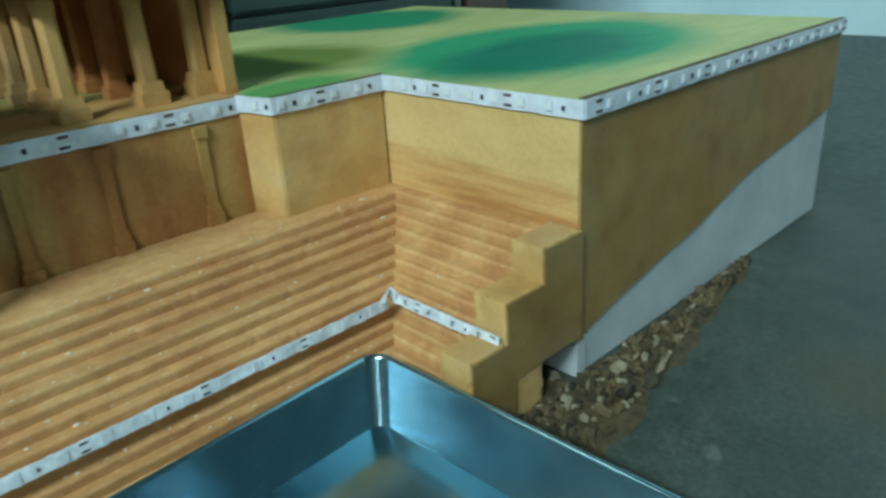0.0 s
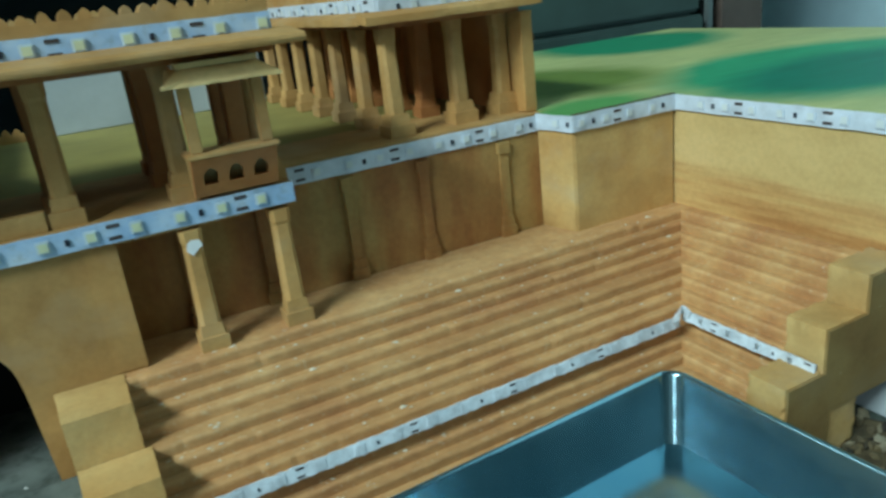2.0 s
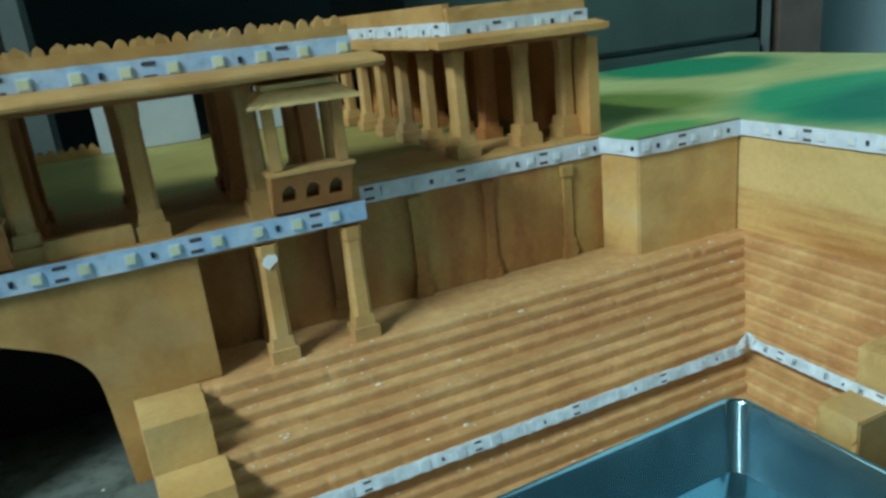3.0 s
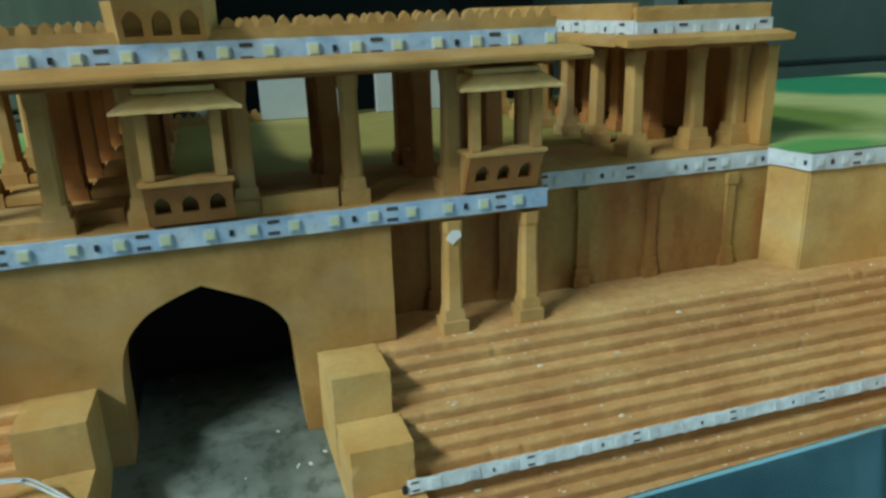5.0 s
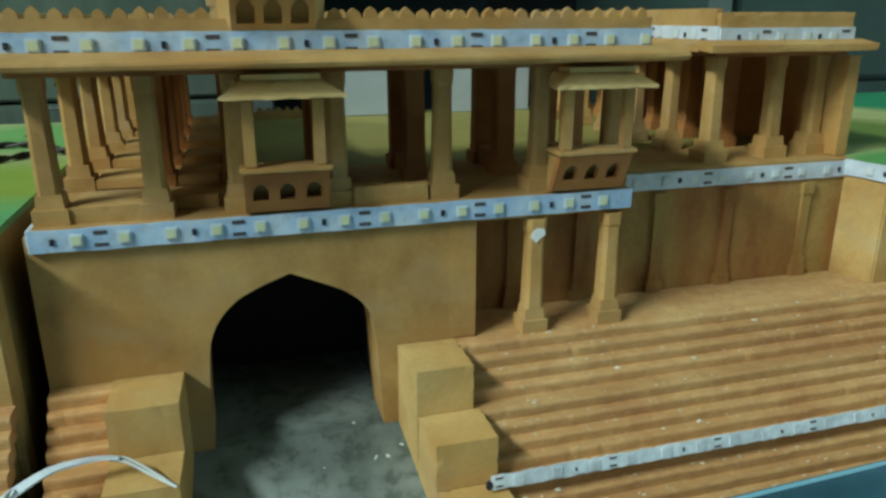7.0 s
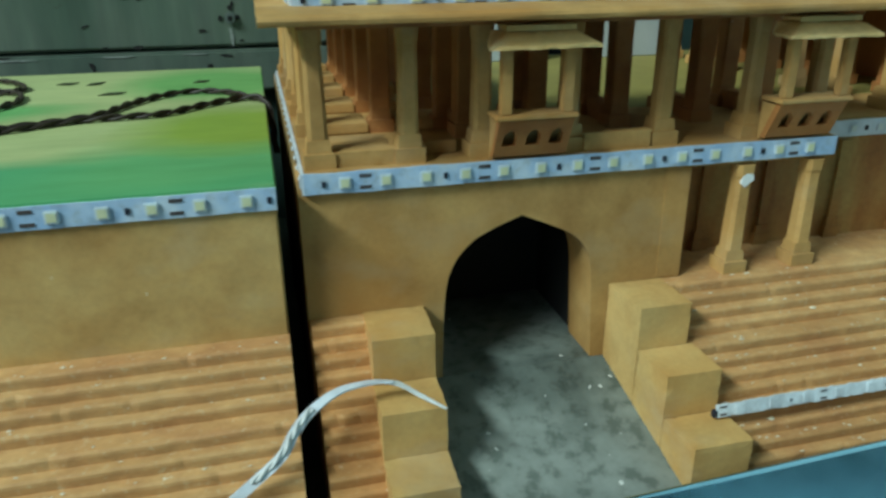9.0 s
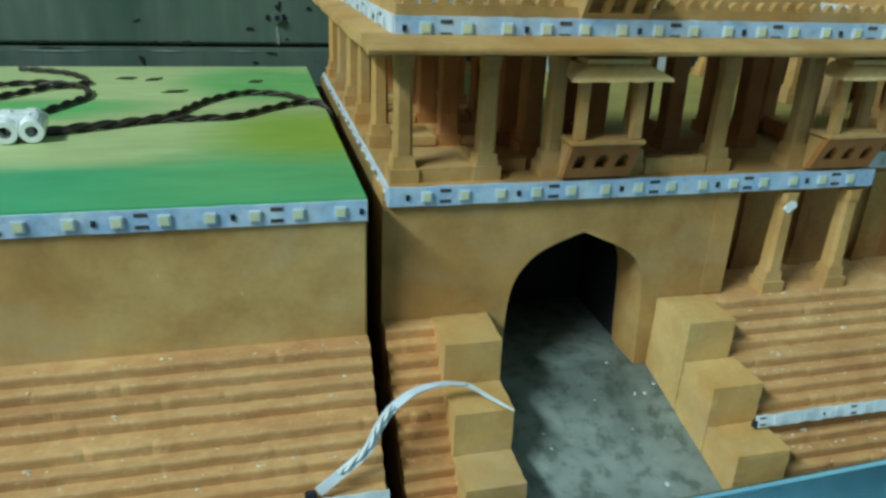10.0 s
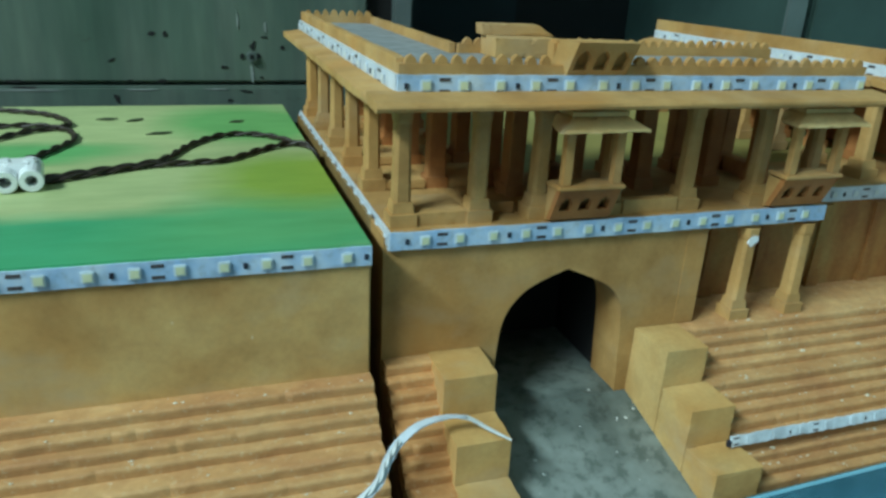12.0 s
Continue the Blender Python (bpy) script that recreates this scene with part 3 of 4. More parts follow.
def rounded_loop(bm, grow, z, rad):
    x0, x1, y0, y1 = -0.52 - grow, -0.0095 + grow, -0.46 - grow, -0.0090 + grow
    out = []
    for cx, cy, a0 in ((x1 - rad, y1 - rad, 0), (x0 + rad, y1 - rad, 90), (x0 + rad, y0 + rad, 180), (x1 - rad, y0 + rad, 270)):
        for k in range(13):
            a = radians(a0 + 7.5 * k)
            out.append(bm.verts.new((cx + rad * math.cos(a), cy + rad * math.sin(a), z)))
    return out


def tray_part(name, rows, cap, label=""):
    bm = bmesh.new()
    loops = [rounded_loop(bm, g, z, r) for g, z, r in rows]
    if cap:
        bm.faces.new(loops[0])
    for a, b in zip(loops, loops[1:]):
        for i in range(len(a)):
            bm.faces.new((a[i], a[(i + 1) % len(a)], b[(i + 1) % len(a)], b[i]))
    ob = part(name, bm, STEEL, tray, label)
    for f in ob.data.polygons:
        f.use_smooth = len(f.vertices) == 4
    return ob


tray_part("pan_floor", [(-0.0012, 0.0046, 0.0075)], True)
tray_part("pan_wall", [(-0.0012, 0.0046, 0.0075), (0.0043, 0.0195, 0.0082), (0.0090, 0.0336, 0.0092)], False)
tray_part("rim", [(0.0088, 0.0334, 0.0090), (0.0094, 0.0345, 0.0092), (0.0106, 0.0347, 0.0102), (0.0114, 0.0340, 0.0110), (0.0108, 0.0328, 0.0102), (0.0098, 0.0322, 0.0092)], False, "rolled steel rim")

# ---- columns ----


def column_meshes(h, w=0.0082, bw=0.0126, flare=0.0, mat=SAND, corner=0.62):
    base = bmesh.new()
    box(base, -bw / 2, bw / 2, -bw / 2, bw / 2, 0, 0.0062)
    box(base, -bw / 2 + 0.0012, bw / 2 - 0.0012, -bw / 2 + 0.0012, bw / 2 - 0.0012, 0.0062, 0.0115, 0.0006)
    shaft = bmesh.new()
    rings = []
    for z, k in ((0.0115, 1.0), (h * 0.35, 0.98), (h * 0.75, 0.90 - flare), (h - 0.007, 0.90 - flare), (h - 0.0055, 1.0), (h, 1.06)):
        r, c = w / 2 * k, w / 2 * k * corner
        rings.append([shaft.verts.new((x, y, z)) for x, y in ((-c, -r), (c, -r), (r, -c), (r, c), (c, r), (-c, r), (-r, c), (-r, -c))])
    for a, b in zip(rings, rings[1:]):
        for i in range(8):
            shaft.faces.new((a[i], a[(i + 1) % 8], b[(i + 1) % 8], b[i]))
    shaft.faces.new(rings[0][::-1]), shaft.faces.new(rings[-1])
    return mesh_of("column", shaft, mat), mesh_of("column_base", base, mat)


GH = ROOF - 0.0155 - DECK
COL, COL_BASE = column_meshes(GH)
INNER_COL = column_meshes(GH, 0.0096, 0.0122, -0.08, SAND_RED_SHADED, 0.86)


def column(parent, x, y, z=DECK, meshes=None):
    a, b = meshes or (COL, COL_BASE)
    c = shared("column", a, parent, (x, y, z))
    c.matrix_basis = pose(x, y, z, random.uniform(-0.6, 0.6), random.uniform(-0.6, 0.6), random.uniform(-4, 4))
    shared("column_base", b, c, (0, 0, 0))
    return c


LOWCOL = column_meshes(DECK - 0.011 - LEDGE, 0.0088, 0.0122, 0.02)
for x in (0.0778, 0.1160):
    column(nw, x, 0.3450, LEDGE, LOWCOL)
part("chipped_plaster", prism([(0.0750, 0.1250), (0.0772, 0.1228), (0.0798, 0.1252), (0.0816, 0.1262), (0.0810, 0.1290), (0.0776, 0.1296), (0.0756, 0.1282)], "y", 0.3400, 0.3412), PORCELAIN, nw, "white chipped spot at the column top")


def merlon_mesh():
    bm = bmesh.new()
    pts = [(-0.0025, 0), (0.0025, 0), (0.0025, 0.0014), (0.0016, 0.0029), (0.0, 0.0040), (-0.0016, 0.0029), (-0.0025, 0.0014)]
    lo = [bm.verts.new((x, -0.0014, z)) for x, z in pts]
    hi = [bm.verts.new((x, 0.0014, z)) for x, z in pts]
    bm.faces.new(lo), bm.faces.new(hi[::-1])
    for i in range(len(pts)):
        bm.faces.new((lo[i], hi[i], hi[(i + 1) % len(pts)], lo[(i + 1) % len(pts)]))
    return mesh_of("merlon", bm, SAND)


MERLON = merlon_mesh()


def merlons(parent, x0, y0, x1, y1, z, pitch=0.0068, skip=None):
    n = max(1, round(math.hypot(x1 - x0, y1 - y0) / pitch))
    turn = math.degrees(math.atan2(y1 - y0, x1 - x0))
    for i in range(n):
        t = (i + 0.5) / n
        x, y = x0 + (x1 - x0) * t, y0 + (y1 - y0) * t
        if skip and skip[0] < x < skip[1]:
            continue
        m = shared("merlon", MERLON, parent, (x, y, z - 0.0002))
        m.matrix_basis = pose(x, y, z - 0.0002, 0, 0, turn + random.uniform(-4, 4)) @ Matrix.Diagonal((random.uniform(0.82, 1.05), 1, random.uniform(0.78, 1.08), 1))


# ---- front gallery ----
fg = thing("front_gallery", "ochre colonnaded gallery with projecting eave and crenellated parapet", "model building")
part("deck", weathered(boxm(-0.1235, 0.1232, 0.3412, 0.4300, DECK - 0.0100, DECK), 0.0004, 29), SAND, fg)
for x in (-0.1165, -0.0795, -0.0480, -0.0085, 0.0365, 0.0812, 0.1170):
    column(fg, x, 0.3520)
for x in (-0.0450, -0.0095, 0.0340, 0.0790, 0.1160):
    column(fg, x, 0.3900, DECK, INNER_COL)
    column(fg, x, 0.4225, DECK, INNER_COL)
    part("sill", boxm(x - 0.0040, x + 0.0040, 0.3964, 0.4161, DECK + 0.0002, DECK + 0.0100, 0.0006), SAND_RED_SHADED, fg)
part("low_parapet", weathered(boxm(-0.0030, 0.0290, 0.3450, 0.3500, DECK, DECK + 0.0078), 0.0004, 78), SAND, fg)
part("low_parapet", weathered(boxm(-0.1103, -0.0858, 0.3468, 0.3757, DECK, DECK + 0.0063), 0.0004, 79), SAND, fg)
part("low_parapet", weathered(boxm(-0.0775, -0.0565, 0.3590, 0.3740, DECK, DECK + 0.0056), 0.0004, 80), SAND, fg)
# slab colour already holds the dimness under the roof
part("ceiling_slab", boxm(-0.1225, 0.1250, 0.3400, 0.4300, ROOF - 0.0155, ROOF - 0.0096), SAND_RED_SHADED, fg)
part("eave", weathered(prism([(0.3212, ROOF - 0.0129), (0.3199, ROOF - 0.0121), (0.3195, ROOF - 0.0108), (0.3200, ROOF - 0.0096), (0.3216, ROOF - 0.0088), (0.3395, ROOF - 0.0068), (0.3395, ROOF - 0.0118)], "x", -0.1360, 0.1335), 0.0004, 51), SAND, fg, "projecting sloped eave slab")
part("parapet", weathered(boxm(-0.1225, 0.1262, 0.3392, 0.3432, ROOF - 0.0095, ROOF + 0.0042), 0.0004, 50), SAND, fg)
part("roof", boxm(-0.1190, 0.1250, 0.3432, 0.4262, ROOF - 0.0095, ROOF - 0.0010), ROOF_GREY, fg, "flat grey painted roof")
part("rear_parapet", weathered(boxm(-0.0660, 0.1420, 0.4262, 0.4300, ROOF - 0.0095, ROOF + 0.0042), 0.0004, 85), SAND, fg)
merlons(fg, -0.1205, 0.3412, 0.1250, 0.3412, ROOF + 0.0042, skip=(-0.0515, -0.0115))
merlons(fg, -0.0640, 0.4281, 0.1410, 0.4281, ROOF + 0.0042)


def arched_panel(w, h, d, holes):
    """An upright panel with rounded niches through it; holes are (centre, sill, half width, height)."""
    bm = bmesh.new()
    xs = [-w / 2]
    for c, s, r, hh in holes:
        xs += [c - r, c + r]
    xs.append(w / 2)
    box(bm, -w / 2, w / 2, 0, d, 0, holes[0][1])
    top = holes[0][1] + holes[0][3]
    for i in range(0, len(xs), 2):
        box(bm, xs[i], xs[i + 1], 0, d, holes[0][1], top)
    box(bm, -w / 2, w / 2, 0, d, top, h)
    for c, s, r, hh in holes:
        for sgn in (-1, 1):
            pts = [(c + sgn * r, top - r), (c + sgn * r, top), (c, top), (c + sgn * r * 0.5, top - r * 0.28)]
            lo = [bm.verts.new((x, 0.0002, z)) for x, z in pts]
            hi = [bm.verts.new((x, d, z)) for x, z in pts]
            bm.faces.new(lo), bm.faces.new(hi)
            for k in range(4):
                bm.faces.new((lo[k], hi[k], hi[(k + 1) % 4], lo[(k + 1) % 4]))
    return bm


def moved(bm, x, y, z):
    bmesh.ops.translate(bm, verts=bm.verts, vec=(x, y, z))
    return bm


def leaning(bm, low, high, shift):
    """Draws the foot of an upright panel back by shift, so that it overhangs."""
    for v in bm.verts:
        v.co.y += shift * (high - v.co.z) / (high - low)
    return bm


orn = thing("parapet_ornament", "ochre roof ornament with three small arched openings", "model ornament")
OX, OY = -0.0310, 0.3292
part("arcade", moved(leaning(arched_panel(0.0300, 0.0150, 0.0030, [(-0.0096, 0.0025, 0.0033, 0.0088), (0, 0.0025, 0.0033, 0.0088), (0.0096, 0.0025, 0.0033, 0.0088)]), 0, 0.015, 0.0095), OX, OY, ROOF - 0.0003), SAND, orn)
# darker brown plate paints the depth of the openings
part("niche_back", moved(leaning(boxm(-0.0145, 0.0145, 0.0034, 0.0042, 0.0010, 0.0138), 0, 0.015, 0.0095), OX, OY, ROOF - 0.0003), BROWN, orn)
for k in (-1, 1):
    x0, x1 = OX + k * 0.0195, OX + k * 0.0150
    part("corner_face", leaning(prism([(x0, 0.3391), (x1, OY + 0.0004), (x1, 0.3391)], "z", ROOF - 0.0003, ROOF + 0.0145), ROOF - 0.0003, ROOF + 0.0145, 0.0092), SAND_SMOOTH, orn)
part("back_block", boxm(OX - 0.0192, OX + 0.0192, 0.3433, 0.3520, ROOF + 0.0005, ROOF + 0.0142, 0.0012), SAND, orn)
part("top_slab", boxm(OX - 0.0149, OX + 0.0149, OY + 0.0031, 0.3432, ROOF + 0.0112, ROOF + 0.0146), SAND, orn)
orn2 = thing("parapet_ornament", "stepped ochre block with a sloping end on the rear parapet", "model ornament")
part("lower_block", weathered(boxm(-0.0535, -0.0160, 0.4040, 0.4261, ROOF - 0.0008, ROOF + 0.0092), 0.0005, 17), SAND, orn2)
part("upper_block", weathered(prism([(-0.0552, ROOF + 0.0093), (-0.0560, ROOF + 0.0152), (-0.0230, ROOF + 0.0152), (-0.0130, ROOF + 0.0093)], "y", 0.4190, 0.4294), 0.0005, 18), SAND, orn2)


def balcony(x, w):
    b = thing("jharokha_balcony", "small ochre projecting balcony with hipped canopy and three niches", "model balcony", "balconies of the gallery", (x, 0.3320, DECK + 0.0015))
    h, q = w / 2, 0.0102
    # overhanging panel takes the shaded red, so its shade is painted on
    part("niche_panel", leaning(arched_panel(w, 0.0165, 0.0035, [(-q, 0.0050, 0.0030, 0.0072), (0, 0.0050, 0.0030, 0.0072), (q, 0.0050, 0.0030, 0.0072)]), 0, 0.0165, 0.0078), SAND_RED_SHADED, b)
    for k in (-1, 1):
        part("side_panel", prism([(0.0112, 0.0), (0.0038, 0.0160), (0.0130, 0.0160), (0.0130, -0.0010), (0.0112, -0.0010)], "x", min(k * h, k * (h - 0.003)), max(k * h, k * (h - 0.003))), SAND, b)
    # darker brown plate carries the niches' inner darkness
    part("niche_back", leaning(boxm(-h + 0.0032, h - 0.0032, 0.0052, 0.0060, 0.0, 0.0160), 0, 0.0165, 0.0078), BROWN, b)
    part("rail", boxm(-h - 0.0014, h + 0.0014, -0.0014, 0.0128, 0.0166, 0.0188, 0.0006), SAND, b)
    for k in (-1, 1):
        part("post", moved(boxm(-0.0023, 0.0023, -0.0021, 0.0021, 0.0189, 0.0442, 0.0004), k * (h - 0.0032), 0.0022, 0), SAND, b)
    part("lintel", boxm(-h + 0.001, h - 0.001, 0.0002, 0.0105, 0.0443, 0.0460), SAND, b)
    bm = bmesh.new()
    f, r = 0.0231, h + 0.0020
    lo = [bm.verts.new(p) for p in ((-f, -0.0065, 0.0446), (f, -0.0065, 0.0446), (r, 0.0110, 0.0446), (-r, 0.0110, 0.0446))]
    md = [bm.verts.new(p) for p in ((-f, -0.0065, 0.0460), (f, -0.0065, 0.0460), (r, 0.0110, 0.0460), (-r, 0.0110, 0.0460))]
    hi = [bm.verts.new(p) for p in ((-h + 0.002, -0.0010, 0.0510), (h - 0.002, -0.0010, 0.0510), (r - 0.001, 0.0108, 0.0510), (-r + 0.001, 0.0108, 0.0510))]
    bm.faces.new(lo[::-1]), bm.faces.new(hi)
    for u, c in ((lo, md), (md, hi)):
        for i in range(4):
            bm.faces.new((u[i], u[(i + 1) % 4], c[(i + 1) % 4], c[i]))
    part("canopy", weathered(bm, 0.0005, int(abs(x) * 9000)), LIT_CANOPY, b, "canopy painted paler cream for the light on it")
    part("canopy_top", boxm(-h + 0.002, h - 0.002, -0.0008, 0.0106, 0.0511, 0.0532), LIT_CANOPY, b)


balcony(-0.0300, 0.0325)
balcony(0.1005, 0.0345)

# ---- left wing ----
lw = thing("side_wing", "ochre colonnaded side wing with low sills between its columns", "model building")
part("deck", weathered(boxm(-0.1235, -0.0420, 0.4302, 0.6320, DECK - 0.0100, DECK), 0.0004, 30), SAND, lw)
WING_Y = (0.4110, 0.4620, 0.5130, 0.5640, 0.6150)
for y in WING_Y:
    for x in (-0.1165, -0.0815, -0.0495):
        column(lw, x, y, DECK, None if x < -0.1 else INNER_COL)
    for x0, x1 in ((-0.1100, -0.0880), (-0.0750, -0.0560)):
        part("sill", boxm(x0, x1, y - 0.0066, min(y + 0.0210, 0.6280), DECK + 0.0002, DECK + 0.0050, 0.0007), SAND, lw)
part("ceiling_slab", boxm(-0.1225, -0.0440, 0.4302, 0.6280, ROOF - 0.0155, ROOF - 0.0095), SAND_RED_SHADED, lw)
part("eave", weathered(prism([(-0.1360, ROOF - 0.0128), (-0.1360, ROOF - 0.0088), (-0.1228, ROOF - 0.0068), (-0.1228, ROOF - 0.0118)], "y", 0.3396, 0.6300), 0.0004, 52), SAND, lw, "projecting sloped eave slab")
part("parapet", weathered(boxm(-0.1227, -0.1185, 0.3433, 0.6280, ROOF - 0.0095, ROOF + 0.0062), 0.0004, 51), SAND, lw)
part("roof", boxm(-0.1185, -0.0700, 0.4263, 0.6240, ROOF - 0.0095, ROOF - 0.0012), ROOF_GREY, lw, "flat grey painted roof")
part("inner_parapet", weathered(boxm(-0.0700, -0.0662, 0.4302, 0.6240, ROOF - 0.0095, ROOF + 0.0042), 0.0004, 92), SAND, lw)
part("end_parapet", weathered(boxm(-0.1225, -0.0662, 0.6241, 0.6280, ROOF - 0.0095, ROOF + 0.0042), 0.0004, 78), SAND, lw)
merlons(lw, -0.1205, 0.6260, -0.0680, 0.6260, ROOF + 0.0042)

# ---- right wing ----
WIDECOL = column_meshes(GH, 0.0090, 0.0142)
rw = thing("side_wing", "ochre colonnaded wing standing over the recessed wall", "model building")
RX0, RX1, RY = 0.1920, 0.2770, 0.3830
part("deck", weathered(boxm(0.1236, 0.2792, 0.3730, 0.4302, DECK - 0.0100, DECK), 0.0004, 31), SAND, rw)
for x, y in ((0.1972, 0.3890), (0.2378, 0.3920), (0.2672, 0.3945)):
    column(rw, x, y, DECK, WIDECOL)
part("end_pier", weathered(boxm(0.2725, 0.2798, 0.3790, 0.4000, DECK + 0.0001, ROOF - 0.0156), 0.0004, 61), SAND, rw)
for y in (0.4290, 0.4660, 0.5030, 0.5400, 0.5770, 0.6140):
    column(rw, 0.1975, y)
    column(rw, 0.2350, y, DECK, INNER_COL)
part("rear_wall", boxm(0.2725, 0.2770, 0.4001, 0.6280, DECK, ROOF - 0.0156), SAND_RED_SHADED, rw, "reddish brown rear wall")
part("ceiling_slab", boxm(RX0, RX1 - 0.002, RY + 0.001, 0.6280, ROOF - 0.0155, ROOF - 0.0095), SAND_RED_SHADED, rw)
part("eave", weathered(prism([(RY - 0.0125, ROOF - 0.0128), (RY - 0.0125, ROOF - 0.0090), (RY - 0.0005, ROOF - 0.0068), (RY - 0.0005, ROOF - 0.0118)], "x", RX0 - 0.0120, RX1 + 0.0045), 0.0004, 53), SAND, rw, "projecting sloped eave slab")
part("side_eave", weathered(prism([(RX0 - 0.0120, ROOF - 0.0128), (RX0 - 0.0120, ROOF - 0.0090), (RX0 - 0.0005, ROOF - 0.0068), (RX0 - 0.0005, ROOF - 0.0118)], "y", RY - 0.0004, 0.6300), 0.0004, 54), SAND, rw, "projecting sloped eave slab")
part("parapet", weathered(boxm(RX0, RX1 - 0.002, RY, RY + 0.0040, ROOF - 0.0095, ROOF + 0.0066), 0.0007, 52), SAND, rw)
part("side_parapet", weathered(boxm(RX0, RX0 + 0.0040, RY + 0.0041, 0.6280, ROOF - 0.0095, ROOF + 0.0085), 0.0004, 85), SAND, rw)
part("roof", boxm(RX0 + 0.0041, RX1 - 0.002, RY + 0.0041, 0.6280, ROOF - 0.0095, ROOF - 0.0012), ROOF_GREY, rw, "flat grey painted roof")

# ---- courtyard ----
ct = thing("courtyard_board", "yellow-green painted courtyard board with a low crenellated rear wall", "model terrace")
part("board", boxm(-0.0418, 0.2794, 0.4304, 0.6600, DECK - 0.010, DECK - 0.0004), COURT, ct)
part("rear_wall", boxm(-0.0600, 0.0190, 0.6340, 0.6380, DECK - 0.0003, DECK + 0.0055), SAND, ct)
merlons(ct, -0.0590, 0.6360, 0.0180, 0.6360, DECK + 0.0055)
for x0, x1 in ((0.0195, 0.0915), (0.1115, 0.1940)):
    wp = thing("foam_panel", "plain white foam board panel standing behind the courtyard", "foam board", "panels behind the courtyard")
    part("panel", boxm(x0, x1, 0.6330, 0.6380, DECK - 0.0003, DECK + 0.042, 0.0006), WHITE_BASE, wp)

# ---- cabinets behind the model ----
lc = thing("steel_cabinet", "grey-green enamelled steel cabinet with chipped paint spots", "cabinet")
part("body", boxm(-1.10, -0.055, 0.700, 1.10, 0.1565, 1.75, 0.002), CABINET, lc)
part("plinth_rail", boxm(-1.10, -0.055, 0.697, 0.7115, 0.120, 0.1540, 0.002), CABINET, lc, "lower rail of the cabinet")
part("plinth", boxm(-1.09, -0.060, 0.712, 1.09, 0.0, 0.1563), CABINET_DARK, lc)


def worn_patch(name, x, z, w, h, turn, mat, parent, y, seed, label=""):
    """A thin uneven flake on an upright face."""
    rng = random.Random(seed)
    pts = []
    for k in range(11):
        a = 2 * math.pi * k / 11
        r = rng.uniform(0.65, 1.1)
        u, v = w / 2 * r * math.cos(a), h / 2 * r * math.sin(a)
        c, q = math.cos(radians(turn)), math.sin(radians(turn))
        pts.append((x + u * c - v * q, z + u * q + v * c))
    part(name, prism(pts, "y", y - 0.0006, y - 0.0001), mat, parent, label)


for k, (x, z, w, h, turn) in enumerate(((-0.2340, 0.1958, 0.006, 0.004, 10), (-0.2233, 0.1953, 0.004, 0.006, 20), (-0.2658, 0.1746, 0.006, 0.002, 25), (-0.1783, 0.1692, 0.008, 0.003, 0), (-0.1441, 0.1946, 0.007, 0.002, -5),
                                        (-0.1292, 0.1859, 0.004, 0.004, 40), (-0.2290, 0.1578, 0.009, 0.004, 0), (-0.3380, 0.1575, 0.018, 0.003, 0), (-0.1530, 0.1895, 0.003, 0.005, 0), (-0.1480, 0.1610, 0.004, 0.002, 0), (-0.2530, 0.1580, 0.006, 0.002, 0))):
    worn_patch("paint_chip", x, z, w, h, turn, DARK, lc, 0.700, k, "dark spot of chipped paint" if k == 0 else "")
for k, (x, z, w, h, turn) in enumerate(((-0.2644, 0.1440, 0.004, 0.009, 15), (-0.1612, 0.1496, 0.012, 0.002, -5), (-0.1750, 0.1420, 0.005, 0.003, 10), (-0.3300, 0.1530, 0.022, 0.002, 0))):
    worn_patch("rail_chip", x, z, w, h, turn, DARK, lc, 0.697, 40 + k)
for k, (x, z, w, h, turn) in enumerate(((-0.1556, 0.1640, 0.0032, 0.0180, 3), (-0.1657, 0.2060, 0.0016, 0.0160, -2), (-0.1433, 0.2029, 0.0018, 0.0100, 0))):
    worn_patch("scratch", x, z, w, h, turn, SCRATCH, lc, 0.700, 70 + k, "pale vertical scratch")
for k, (x, z, w) in enumerate(((-0.330, 0.1510, 0.060), (-0.245, 0.1512, 0.030), (-0.185, 0.1514, 0.022))):
    worn_patch("rail_scuff", x, z, w, 0.0012, 0, SCRATCH, lc, 0.697, 80 + k, "pale scuff along the rail edge")
lock = part("lock", moved(prism([(0.0042 * math.cos(2 * math.pi * k / 14), 0.0042 * math.sin(2 * math.pi * k / 14)) for k in range(14)], "y", -0.0040, 0.0), -0.1555, 0.6998, 0.1785), PALE_EDGE, lc, "small round metal lock")
part("keyhole", boxm(-0.1572, -0.1538, 0.6950, 0.6957, 0.1765, 0.1805, 0.0003), DARK, lock)
for k, (x, z) in enumerate(((-0.1630, 0.1785), (-0.1545, 0.1865), (-0.1500, 0.1790))):
    worn_patch("screw_hole", x, z, 0.005, 0.005, 0, DARK, lc, 0.6998, 90 + k)
# near-black solid put in for the unlit gap at the cabinet's edge
structure("cabinet_upright", boxm(-0.0548, -0.0302, 0.712, 0.760, 0.0, 1.75), DARK, "near-black fill for the dark gap beside the cabinet")
structure("metal_strip", boxm(-0.0300, -0.0120, 0.705, 0.760, 0.0, 1.75, 0.002), PALE_EDGE, "pale metal edge strip")
rc = thing("steel_cabinet", "dark green enamelled steel cabinet in shade", "cabinet")
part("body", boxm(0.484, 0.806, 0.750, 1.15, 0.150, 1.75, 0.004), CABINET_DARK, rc)
